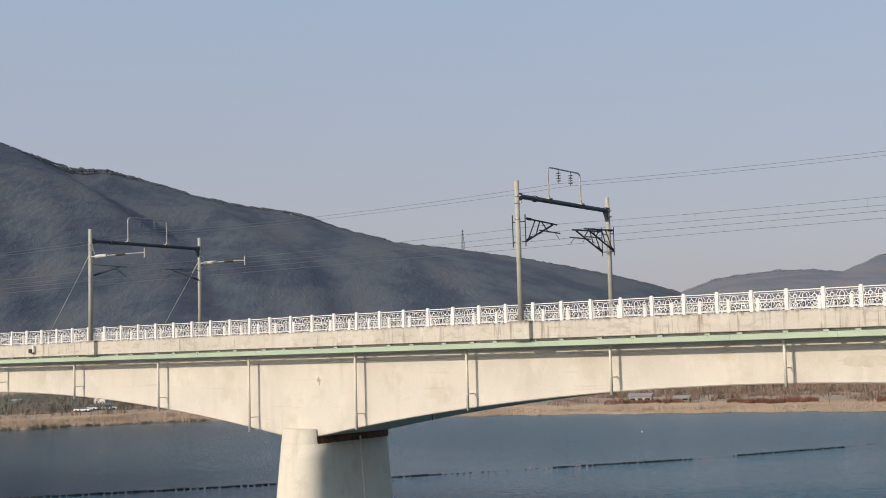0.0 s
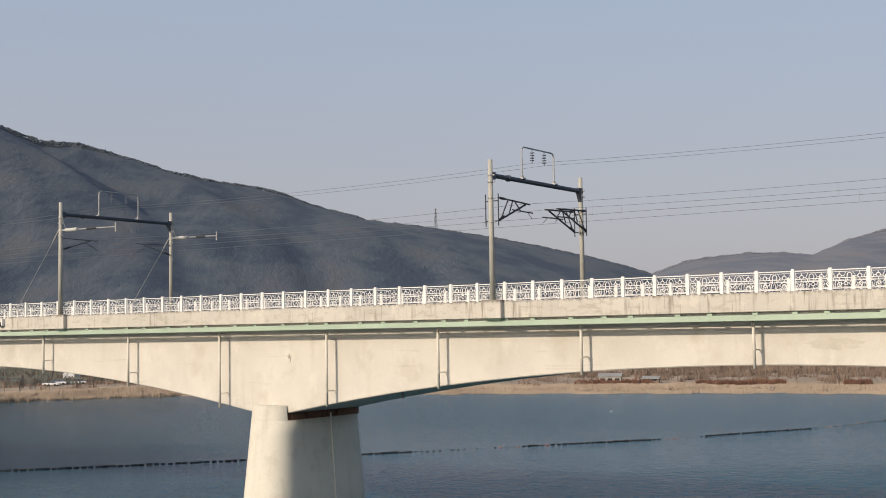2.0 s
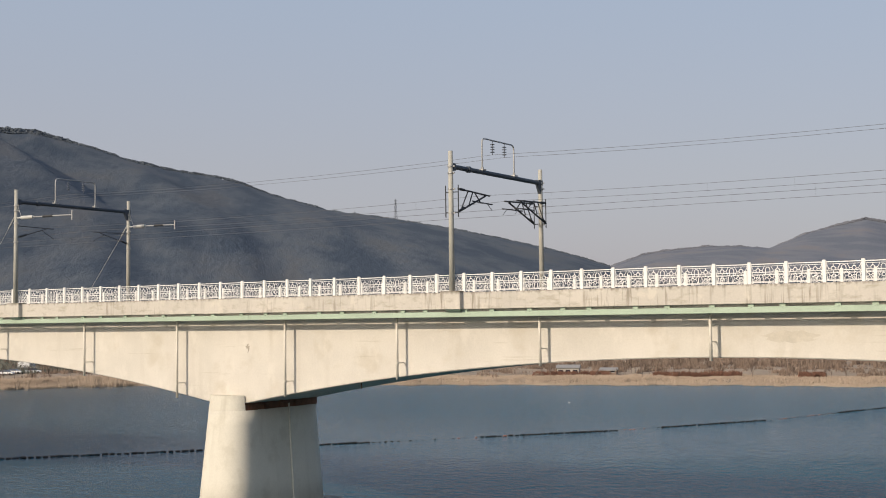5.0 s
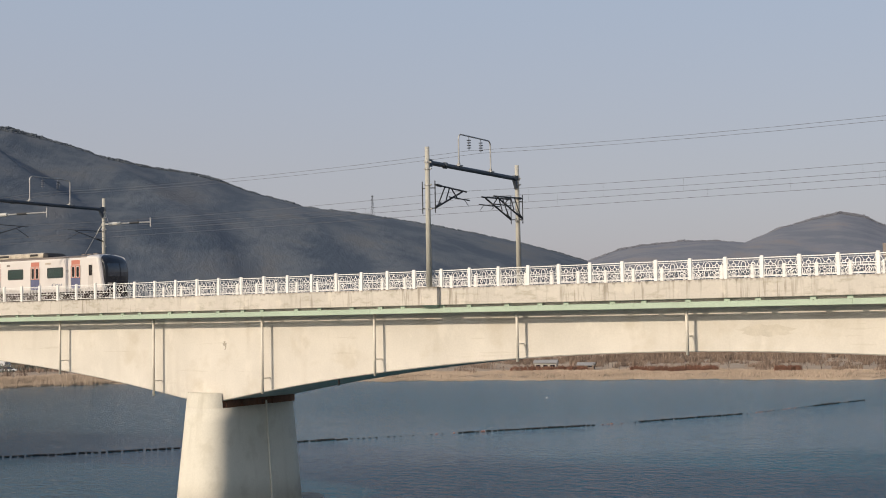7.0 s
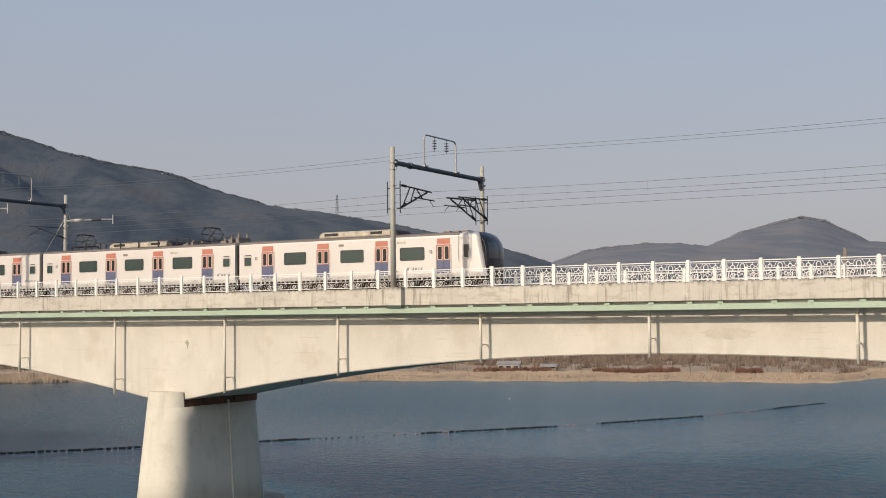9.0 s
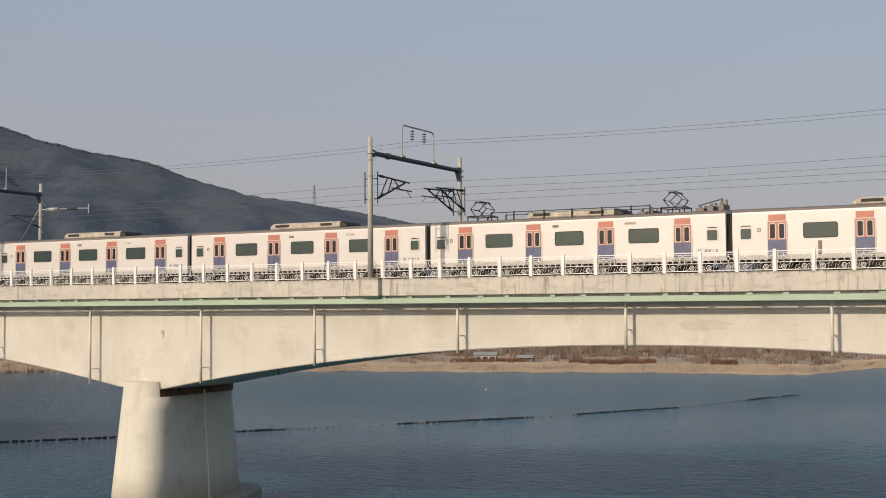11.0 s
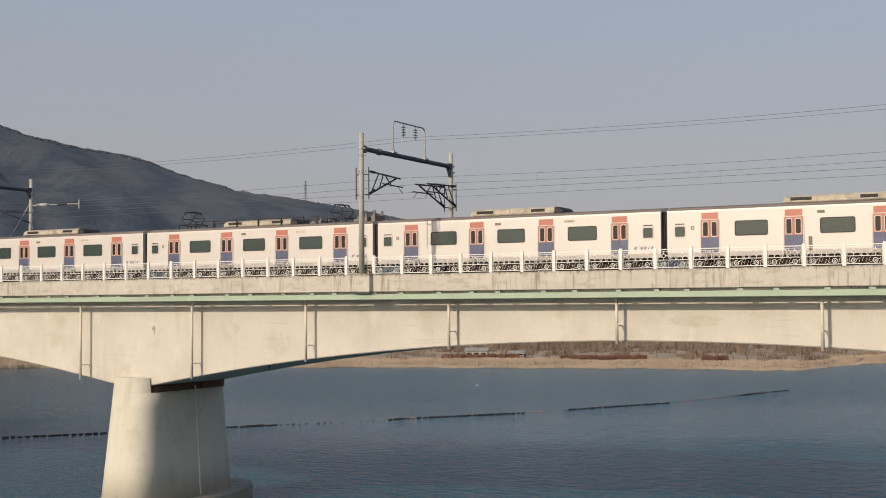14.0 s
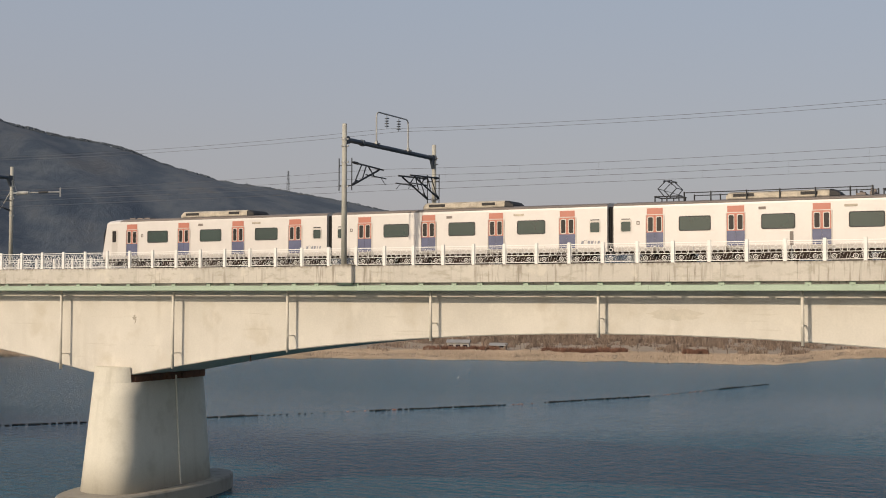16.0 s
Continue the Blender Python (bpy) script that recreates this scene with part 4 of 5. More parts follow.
# ---- railings ----
def post_mesh():
    s = Shape()
    a, b, h = 0.09, 0.06, 1.20
    s.loft([[(-a, -b, 0), (a, -b, 0), (a, b, 0), (-a, b, 0)], [(-a, -b, h - 0.02), (a, -b, h - 0.02), (a, b, h - 0.02), (-a, b, h - 0.02)],
            [(-a + 0.02, -b + 0.02, h), (a - 0.02, -b + 0.02, h), (a - 0.02, b - 0.02, h), (-a + 0.02, b - 0.02, h)]])
    return s.mesh("post", M_WHITE)


def panel_mesh():
    """Cast panel: rails, rings on bars and arches, over one bay of 2 m."""
    s = Shape()
    x0, x1 = 0.09, 1.91

    def bar(xa, za, xb, zb, r=0.012):
        s.path([(xa, 0, za), (xb, 0, zb)], r, 4)

    def ring(cx, cz, r, t=0.013, a0=0, a1=360, n=12):
        pts = [(cx + r * math.cos(radians(a0 + (a1 - a0) * i / n)), 0, cz + r * math.sin(radians(a0 + (a1 - a0) * i / n))) for i in range(n + (0 if a1 - a0 == 360 else 1))]
        s.path(pts, t, 4, closed=a1 - a0 == 360)

    for z, t in ((1.08, 0.034), (0.10, 0.028), (0.50, 0.024)):
        bar(x0, z, x1, z, t)
    bar(x0, 0.97, x1, 0.97, 0.015)
    for cx in (0.47, 1.53):
        ring(cx, 0.74, 0.105, 0.024)
        for dx, dz in ((0.105, 0), (-0.105, 0), (0, 0.105), (0, -0.105)):
            bar(cx + dx, 0.74 + dz, cx + dx * 2.2, 0.74 + dz * 2.2, 0.019)
        for sx in (-1, 1):
            bar(cx + sx * 0.23, 0.74, cx + sx * 0.36, 0.97, 0.016)
            bar(cx + sx * 0.23, 0.74, cx + sx * 0.36, 0.50, 0.016)
        ring(cx, 0.27, 0.12, 0.021)
        ring(cx, 0.27, 0.045, 0.014, n=8)
        bar(cx - 0.40, 0.12, cx - 0.11, 0.24, 0.012)
        bar(cx + 0.40, 0.46, cx + 0.11, 0.31, 0.012)
    # double arch in the middle of the bay
    for w_, t in ((0.125, 0.024),):
        s.path([(1 - w_, 0, 0.50), (1 - w_, 0, 0.76)] + [(1.0 - w_ * math.cos(radians(a)), 0, 0.76 + (w_ + 0.03) * math.sin(radians(a))) for a in range(30, 180, 30)] + [(1 + w_, 0, 0.76), (1 + w_, 0, 0.50)], t, 4)
    for a, b in ((0.12, 0.30), (0.70, 0.96), (1.04, 1.30), (1.72, 1.88)):
        s.path([(a, 0, 0.12), ((a * 2 + b) / 3, 0, 0.36), ((a + 2 * b) / 3, 0, 0.22), (b, 0, 0.46)], 0.010, 4)
    for x in (0.13, 1.87):
        bar(x, 0.10, x, 1.08, 0.012)
    return s.mesh("panel", M_WHITE)


POST, PANEL = post_mesh(), panel_mesh()
for y, nm in ((YN + 0.24, "white cast-metal railing with rings and arches on the parapet"), (YF - 0.24, "white cast-metal railing along the far parapet")):
    rl = thing("bridge_railing", (PIER_X, y, Z0 + 1.88), nm, "railing", "bridge railings")
    x = -39.67 - 2.0 * 40
    for k in range(75):
        part("post", POST, None, rl, at=(x - PIER_X, 0, 0))
        part("panel", PANEL, None, rl, at=(x - PIER_X, 0, 0))
        x += 2.0


# trackside marker and parapet box
mk = thing("trackside_marker", (-13.54, 66.6, Z0 + 1.62), "slim grey trackside marker post behind the railing", "marker post")
s = Shape()
s.tube((0, 0, 0), (0, 0, 1.2), 0.035, n=8)
part("post", s, M_GALV, mk)
s = Shape()
s.box(-0.09, 0.09, -0.05, 0.05, 1.16, 1.88)
bevel(part("plate", s, M_TROOF, mk, "grey-brown marker plate"), 0.015)
jb = thing("junction_box", (-88.4, YN, Z0 + 1.15), "dark junction box with white cover fixed to the parapet", "junction box")
s = Shape()
s.box(-0.28, 0.12, -0.32, 0.0, 0.0, 0.36)
bevel(part("case", s, M_SEAL, jb), 0.02)
s = Shape()
s.box(0.13, 0.30, -0.26, 0.0, 0.05, 0.62)
bevel(part("cover", s, M_WHITE, jb, "white cover"), 0.02)

# ---- catenary portals ----
def portal(px, tension):
    yn, yf = YN - 0.05, 77.25
    up = 0.3 if tension else 0.0      # the anchoring portal stands higher
    t = thing("catenary_portal", (px, 71.2, Z0 + 1.97), "concrete twin-pole catenary portal with dark steel crossbeam", "catenary mast", "catenary portals")

    def pp(name, s, mat, label="", parent=None):
        s.v = [(x - px, y - 71.2, z - Z0 - 1.97) for x, y, z in s.v]
        return part(name, s, mat, parent or t, label)

    T = Z0 + 10.68 + up
    for y in (yn, yf):
        s = Shape()
        s.tube((px, y, Z0 + 1.9), (px, y, T), 0.185, 0.145, 14)
        s.smooth = True
        pole = pp("pole", s, M_POLE, "tapered grey concrete pole")
        for z in (9.72, 9.3, 8.3, 6.8):
            s = Shape()
            s.turn([(0.20, -0.05), (0.20, 0.05)], (px, y, Z0 + z), 12)
            s.box(px + 0.10, px + 0.30, y - 0.04, y + 0.04, Z0 + z - 0.04, Z0 + z + 0.04)
            pp("clamp", s, M_GALV, "", pole)
    zb = Z0 + 9.72 + up
    s = Shape()
    s.tube((px, yn + 0.2, zb), (px, yf - 0.2, zb), 0.15, n=12)
    s.tube((px, yn + 2.0, zb), (px, yn + 2.25, zb), 0.21, n=12)
    s.box(px - 0.14, px + 0.14, yn + 0.1, yn + 0.4, zb - 0.25, zb + 0.2)
    s.box(px - 0.14, px + 0.14, yf - 0.5, yf + 0.12, zb - 0.15, zb + 0.2)
    s.loft([[(px - 0.1, yf - 0.6, zb), (px + 0.1, yf - 0.6, zb), (px + 0.1, yf - 0.1, zb), (px - 0.1, yf - 0.1, zb)],
            [(px - 0.1, yf - 0.2, zb - 0.75), (px + 0.1, yf - 0.2, zb - 0.75), (px + 0.1, yf - 0.1, zb - 0.75), (px - 0.1, yf - 0.1, zb - 0.75)]])
    pp("crossbeam", s, M_BEAM, "blue-grey tubular steel crossbeam")
    ya, yb, zt = 69.2, 73.45, Z0 + 11.95 + up
    s = Shape()
    arc = [(px, ya, zb), (px, ya, zt - 0.3)] + [(px, ya + 0.3 - 0.3 * math.cos(radians(a)), zt - 0.3 + 0.3 * math.sin(radians(a))) for a in (30, 60, 90)]
    arc += [(px, yb - 0.3 + 0.3 * math.sin(radians(a)), zt - 0.3 + 0.3 * math.cos(radians(a))) for a in (0, 30, 60)] + [(px, yb, zt - 0.3), (px, yb, zb)]
    s.path(arc, 0.05, 8)
    for y in (ya, yb):
        s.box(px - 0.17, px + 0.17, y - 0.22, y + 0.22, zb + 0.1, zb + 0.2)
        s.tube((px, y, zb + 0.1), (px, y, zb + 0.35), 0.10, n=8)
    fr = pp("hanger_frame", s, M_GALV, "bent tube frame carrying two insulators")
    for y in FEED_Y:
        s = Shape()
        s.tube((px, y, zt), (px, y, zt - 0.95), 0.022, n=6)
        for k in range(4):
            z = zt - 0.27 - k * 0.17
            s.turn([(0.03, 0.06), (0.15, 0.02), (0.15, -0.01), (0.03, -0.03)], (px, y, z), 12)
        pp("insulator", s, M_INSUL, "string of dark disc insulators", fr)
    for y, ty, sg in ((yn, TRACKS[0], 1), (yf, TRACKS[1], -1)):
        if not tension:
            for dx in (-0.46, 0.46):
                s = Shape()
                zT, zB = Z0 + 8.45, Z0 + 6.65
                yy = y + 0.12 * sg
                s.tube((px + dx, yy, zB - 0.1), (px + dx, yy, zT + 0.1), 0.035, n=6)
                s.tube((px + dx, yy, Z0 + 8.1), (px, y, Z0 + 8.1), 0.03, n=6)
                s.tube((px + dx, yy, Z0 + 6.85), (px, y, Z0 + 6.85), 0.03, n=6)
                pp("cantilever_bracket", s, M_DARK)
                if dx < 0 and sg > 0:
                    continue
                c = Shape()
                x = px + dx
                tip = ty + (0.25 if sg > 0 else -0.25)
                c.tube((x, yy, Z0 + 8.3), (x, tip, Z0 + 8.15), 0.06, n=6)
                c.tube((x, yy, Z0 + 6.85), (x, tip - 0.55 * sg, Z0 + 8.1), 0.06, n=6)
                c.tube((x, yy + 1.3 * sg, Z0 + 7.42), (x, yy + 1.75 * sg, Z0 + 8.22), 0.04, n=6)
                c.tube((x, yy + 0.3 * sg, Z0 + 7.0), (x, yy + 1.2 * sg, Z0 + 8.26), 0.04, n=6)
                c.tube((x, yy + 1.7 * sg, Z0 + 7.66), (x, tip + 0.35 * sg, Z0 + 7.62), 0.045, n=6)
                c.tube((x, tip - 0.3 * sg, Z0 + 7.62), (x, tip + 0.3 * sg, Z0 + 7.22), 0.02, n=5)
                c.tube((x, yy + 2.0 * sg, Z0 + 8.2), (x, yy + 2.75 * sg, Z0 + 7.62), 0.04, n=6)
                c.tube((x, yy + 0.25 * sg, Z0 + 8.29), (x, yy + 0.7 * sg, Z0 + 8.27), 0.085, n=8)
                c.tube((x, yy + 0.2 * sg, Z0 + 6.95), (x, yy + 0.65 * sg, Z0 + 7.17), 0.085, n=8)
                pp("cantilever", c, M_DARK, "dark steel cantilever with insulators")
        else:
            c = Shape()
            zz = Z0 + 8.72
            c.tube((px + 0.15, y, zz), (px + 0.6, y + 0.05, zz), 0.06, n=8)
            c.tube((px + 0.6, y + 0.05, zz), (px + 1.9, y + 0.1, zz), 0.15, n=10)
            pp("tension_spring", c, M_POLYI, "pale tension spring barrel")
            c = Shape()
            end = 6.2 if sg > 0 else 5.3
            c.tube((px + 1.9, y + 0.1, zz), (px + 3.0, y + 0.14, zz - 0.02), 0.05, n=6)
            pp("tension_rod", c, M_GALV)
            c = Shape()
            c.tube((px + 4.0, y + 0.18, zz - 0.02), (px + end, y + 0.24, zz - 0.06), 0.05, n=6)
            c.box(px + end - 0.05, px + end + 0.05, y + 0.2, y + 0.28, zz - 0.45, zz + 0.3)
            pp("tension_rod", c, M_GALV)
            c = Shape()
            c.tube((px + 3.0, y + 0.14, zz - 0.02), (px + 4.0, y + 0.18, zz - 0.02), 0.10, n=8)
            pp("rod_insulator", c, M_DARK)
            c = Shape()
            c.tube((px - 0.1, y, Z0 + 8.9), (px - 0.9, y, Z0 + 7.9), 0.06, n=8)
            c.tube((px - 0.9, y, Z0 + 7.9), (px - 5.7, y, Z0 + 2.2), 0.022, n=5)
            c.tube((px + 0.1, y, Z0 + 9.9), (px + 0.7, y, Z0 + 8.6), 0.022, n=5)
            pp("guy_stay", c, M_GALV, "steel guy rod bracing the pole")
            c = Shape()
            tip = ty
            c.tube((px + 0.1, y + 0.15 * sg, Z0 + 7.2), (px, tip - 0.8 * sg, Z0 + 8.0), 0.035, n=6)
            c.tube((px + 0.1, y + 0.15 * sg, Z0 + 8.1), (px, tip, Z0 + 8.05), 0.03, n=6)
            c.tube((px, tip - 1.2 * sg, Z0 + 7.85), (px, tip, Z0 + 7.25), 0.022, n=5)
            c.tube((px + 0.1, y + 0.3 * sg, Z0 + 7.25), (px + 0.07, y + 0.9 * sg, Z0 + 7.42), 0.08, n=8)
            pp("cantilever", c, M_DARK, "dark steel cantilever with insulators")


FEED_Y = (70.55, 72.15)
for i, px in enumerate(PORTALS):
    portal(px, i == 2)

# ---- overhead wires ----
def wire(name, ys, zs, sag, r, label):
    c = Shape()
    for (xa, xb) in zip(PORTALS, PORTALS[1:]):
        pts = [(xa + (xb - xa) * u / 8, ys, zs - sag * (1 - (u / 4 - 1) ** 2)) for u in range(9)]
        c.path(pts, r, 4)
    one(name, c, M_WIRE, label, "wire", "overhead wires")


for y in FEED_Y:
    wire("feeder_wire", y, Z0 + 11.0, 0.35, 0.012, "thin weathered feeder wire strung between the portals")
for y in TRACKS:
    wire("contact_wire", y, Z0 + 7.2, 0.03, 0.013, "thin contact wire over the track")
    wire("messenger_wire", y, Z0 + 8.18, 0.25, 0.012, "thin messenger wire over the contact wire")
    c = Shape()
    for xa, xb in zip(PORTALS, PORTALS[1:]):
        for k in range(1, 8):
            u = k / 4
            c.tube((xa + (xb - xa) * k / 8, y, Z0 + 7.2), (xa + (xb - xa) * k / 8, y, Z0 + 8.18 - 0.25 * (1 - (u - 1) ** 2)), 0.003, n=3)
    one("droppers", c, M_WIRE, "thin droppers joining messenger and contact wire", "wire", kind="stuff")


# ---- train ----
CAR = 20.1
RAILZ = Z0 + 1.84
FLOOR, EAVE = 0.92, 3.77       # lower body edge and roof edge over the rail
HALF = 1.58


def body_section(x, k=1.0, drop=0.0, lift=0.0, rake=0.0):
    p = [(-1.50, FLOOR), (-1.58, FLOOR + 0.25), (-1.58, 3.58), (-1.55, 3.68), (-1.45, EAVE), (-0.9, EAVE + 0.13), (0, EAVE + 0.17)]
    p = p + [(-y, z) for y, z in p[-2::-1]]
    return [(x - (rake if x > 0 else -rake) * (z - 2.0), y * k, FLOOR + lift + (z - FLOOR - lift) * (1 - drop) if z > FLOOR + lift else FLOOR + lift) for y, z in p]


def rrect(xc, zc, w, h, r, n=4):
    pts = []
    for cx, cz, a0 in ((w / 2 - r, h / 2 - r, 0), (-w / 2 + r, h / 2 - r, 90), (-w / 2 + r, -h / 2 + r, 180), (w / 2 - r, -h / 2 + r, 270)):
        for i in range(n + 1):
            a = radians(a0 + 90 * i / n)
            pts.append((xc + cx + r * math.cos(a), zc + cz + r * math.sin(a)))
    return pts


def plate(pts, y0, y1):
    """Flat plate from an outline in x, z between two depths."""
    s = Shape()
    ring = [[(x, y, z) for x, z in pts] for y in (y1, y0)]
    s.loft(ring)
    return s


DOORS = (-7.26, -2.42, 2.42, 7.26)
WINDOWS = (-4.84, 0.0, 4.84)


def side_meshes(sd):
    y = -HALF if sd < 0 else HALF
    o = lambda d: y + sd * d

    def pl(pts, d0, d1):
        return plate(pts, o(d1), o(d0)) if sd < 0 else plate(pts, o(d0), o(d1))

    def frame_ring(pts, inner, d0, d1):
        s = Shape()
        n = len(pts)
        for ring in (pts, inner):
            for d in (d0, d1):
                s.v += [(x, o(d), z) for x, z in ring]
        for i in range(n):
            j = (i + 1) % n
            for a, b in ((0, 1), (1, 3), (3, 2), (2, 0)):
                s.f.append([a * n + i, a * n + j, b * n + j, b * n + i])
        return s

    m = {}
    m["window"] = pl(rrect(0, 2.52, 1.84, 0.80, 0.10), 0.004, 0.012).mesh("window", M_GLASS)
    m["window_frame"] = frame_ring(rrect(0, 2.52, 1.92, 0.88, 0.12), rrect(0, 2.52, 1.82, 0.78, 0.10), 0.003, 0.022).mesh("window_frame", M_SEAL)
    m["small_window"] = pl(rrect(0, 2.42, 0.62, 0.62, 0.08), 0.004, 0.012).mesh("window", M_GLASS)
    m["small_frame"] = frame_ring(rrect(0, 2.46, 0.72, 0.78, 0.10), rrect(0, 2.42, 0.60, 0.60, 0.08), 0.003, 0.03).mesh("window_frame", M_SILVER)
    s = Shape()
    s.box(-0.28, 0.28, min(o(0.004), o(0.035)), max(o(0.004), o(0.035)), 2.84, 2.90)
    m["louvre"] = s.mesh("louvre", M_SEAL)
    m["leaf_up"] = pl([(-0.255, 2.03), (0.255, 2.03), (0.255, 3.06), (-0.255, 3.06)], 0.004, 0.02).mesh("door_leaf", M_RED)
    m["leaf_low"] = pl([(-0.255, 1.17), (0.255, 1.17), (0.255, 2.03), (-0.255, 2.03)], 0.004, 0.019).mesh("door_panel", M_BLUE)
    m["leaf_rim"] = frame_ring(rrect(0, 2.52, 0.37, 0.92, 0.09), rrect(0, 2.52, 0.29, 0.83, 0.07), 0.02, 0.034).mesh("pane_rim", M_SILVER)
    m["leaf_pane"] = pl(rrect(0, 2.52, 0.30, 0.84, 0.07), 0.02, 0.026).mesh("pane", M_PANE)
    m["lintel"] = pl([(-0.49, 3.06), (0.49, 3.06), (0.49, 3.48), (-0.49, 3.48)], 0.002, 0.017).mesh("door_header", M_RED)
    m["door_frame"] = frame_ring(rrect(0, 2.1, 1.18, 2.02, 0.10), rrect(0, 2.1, 1.06, 1.93, 0.06), 0.002, 0.035).mesh("door_frame", M_SILVER)
    s = Shape()
    for z in (1.02, 1.12):
        s.box(-0.60, 0.60, min(o(0.0), o(0.10)), max(o(0.0), o(0.10)), z, z + 0.03)
    for x in (-0.58, -0.2, 0.2, 0.55):
        s.box(x, x + 0.03, min(o(0.0), o(0.1)), max(o(0.0), o(0.1)), 0.85, 1.15)
    m["step"] = s.mesh("door_step", M_SILVER)
    m["grille"] = pl(rrect(0, 3.31, 0.72, 0.14, 0.03), 0.003, 0.02).mesh("side_display", M_UNIT)
    m["plate"] = pl(rrect(0, 3.3, 0.42, 0.16, 0.02), 0.003, 0.015).mesh("vent_plate", M_TROOF)
    m["lamp"] = frame_ring(rrect(0, 2.62, 0.20, 0.22, 0.03), rrect(0, 2.62, 0.10, 0.12, 0.02), 0.003, 0.02).mesh("side_lamp", M_TROOF)
    return m


SIDES = {-1: side_meshes(-1), 1: side_meshes(1)}


def wheel_mesh():
    s = Shape()
    s.turn([(0.05, -0.09), (0.16, -0.09), (0.18, -0.05), (0.36, -0.05), (0.38, -0.07), (0.43, -0.07), (0.44, 0.06), (0.47, 0.07), (0.47, 0.09), (0.05, 0.09)], (0, 0, 0), 20, "y")
    return s.mesh("wheel", M_UNDER)


WHEEL = wheel_mesh()


def bogie_mesh():
    s = Shape()
    for y in (-1.05, 1.05):
        s.loft([[(x, y - 0.09, z) for x, z in ((-1.7, 0.42), (-1.7, 0.62), (-0.6, 0.62), (-0.4, 0.45), (0.4, 0.45), (0.6, 0.62), (1.7, 0.62), (1.7, 0.42), (0.5, 0.26), (-0.5, 0.26))],
                [(x, y + 0.09, z) for x, z in ((-1.7, 0.42), (-1.7, 0.62), (-0.6, 0.62), (-0.4, 0.45), (0.4, 0.45), (0.6, 0.62), (1.7, 0.62), (1.7, 0.42), (0.5, 0.26), (-0.5, 0.26))]])
        for x in (-1.05, 1.05):
            s.box(x - 0.2, x + 0.2, y - 0.13, y + 0.13, 0.30, 0.58)
        s.turn([(0.26, 0), (0.28, 0.1), (0.26, 0.2), (0.28, 0.3), (0.24, 0.42)], (0, y, 0.46), 14)
    s.box(-0.3, 0.3, -1.0, 1.0, 0.40, 0.66)
    return s.mesh("bogie", M_UNDER)


BOGIE = bogie_mesh()


def unit_mesh():
    """Air-conditioning unit with rounded ends and panel seams."""
    s = Shape()
    rings = []
    for x, k in ((-3.12, 0.55), (-3.02, 0.9), (-2.9, 1.0), (2.75, 1.0)):
        h = 0.42 * k
        rings.append([(x, -1.02, 0), (x, -1.02, h * 0.75), (x, -0.85, h), (x, 0.85, h), (x, 1.02, h * 0.75), (x, 1.02, 0)])
    s.loft([r[::-1] for r in rings])
    for x in (-2.0, -0.4, 1.0, 2.15):
        s.box(x, x + 0.05, -1.04, 1.04, 0.0, 0.36)
    s.box(-3.0, 2.75, -1.05, 1.05, 0.02, 0.09)
    return s.mesh("roof_unit", M_UNIT)


UNIT = unit_mesh()


def unit_end_mesh():
    s = Shape()
    rings = []
    for x, k in ((2.755, 1.0), (2.95, 0.96), (3.15, 0.8), (3.35, 0.35)):
        h = 0.42 * k
        rings.append([(x, -1.02, 0), (x, -1.02, h * 0.75), (x, -0.85, h), (x, 0.85, h), (x, 1.02, h * 0.75), (x, 1.02, 0)][::-1])
    s.loft(rings)
    return s.mesh("unit_cowl", M_SEAL)


COWL = unit_end_mesh()


def grill_mesh(w_, sd):
    """One louvred grille as a single folded sheet."""
    q = [(0.0, 0.0)]
    for k in range(9):
        q += [(w_ * (k + 0.1) / 9, 0.0), (w_ * (k + 0.2) / 9, 0.02), (w_ * (k + 0.7) / 9, 0.02), (w_ * (k + 0.8) / 9, 0.0)]
    q += [(w_, 0.0), (w_, -0.01), (0.0, -0.01)]
    s = Shape()
    s.loft([[(x, sd * (1.025 + y), z) for x, y in q] for z in (0.13, 0.31)])
    return s.mesh("unit_grille", M_SEAL)


GRILLS = [(x, grill_mesh(w_, sd)) for x, w_ in ((-2.7, 1.2), (1.15, 0.95)) for sd in (-1, 1)]


def panto_mesh():
    s = Shape()
    for y in (-0.7, 0.7):
        s.tube((-1.0, y, 0.30), (1.0, y, 0.30), 0.04, n=6)
        for x in (-0.95, 0.0, 0.95):
            s.tube((x, y, 0), (x, y, 0.30), 0.05, n=6)
        for sx in (-1, 1):
            s.tube((sx * 0.25, y, 0.34), (sx * 0.75, y * 0.9, 0.78), 0.036, n=6)
            s.tube((sx * 0.75, y * 0.9, 0.78), (sx * 0.16, y * 0.85, 1.22), 0.03, n=6)
    for x in (-1.0, 1.0):
        s.tube((x, -0.7, 0.30), (x, 0.7, 0.30), 0.04, n=6)
    for sx in (-1, 1):
        s.tube((sx * 0.75, -0.63, 0.78), (sx * 0.75, 0.63, 0.78), 0.025, n=6)
        s.path([(sx * 0.2, -0.85, 1.14), (sx * 0.2, -0.62, 1.26), (sx * 0.2, 0.62, 1.26), (sx * 0.2, 0.85, 1.14)], 0.035, 6)
    for y in (-0.55, 0.55):
        s.tube((-0.35, y, 1.25), (0.35, y, 1.25), 0.03, n=6)
    s.tube((-0.75, -0.6, 0.78), (0.75, 0.6, 0.4), 0.015, n=5)
    s.v = [(x * 0.78, y, z) for x, y, z in s.v]
    return s.mesh("pantograph", M_DARK)


PANTO = panto_mesh()


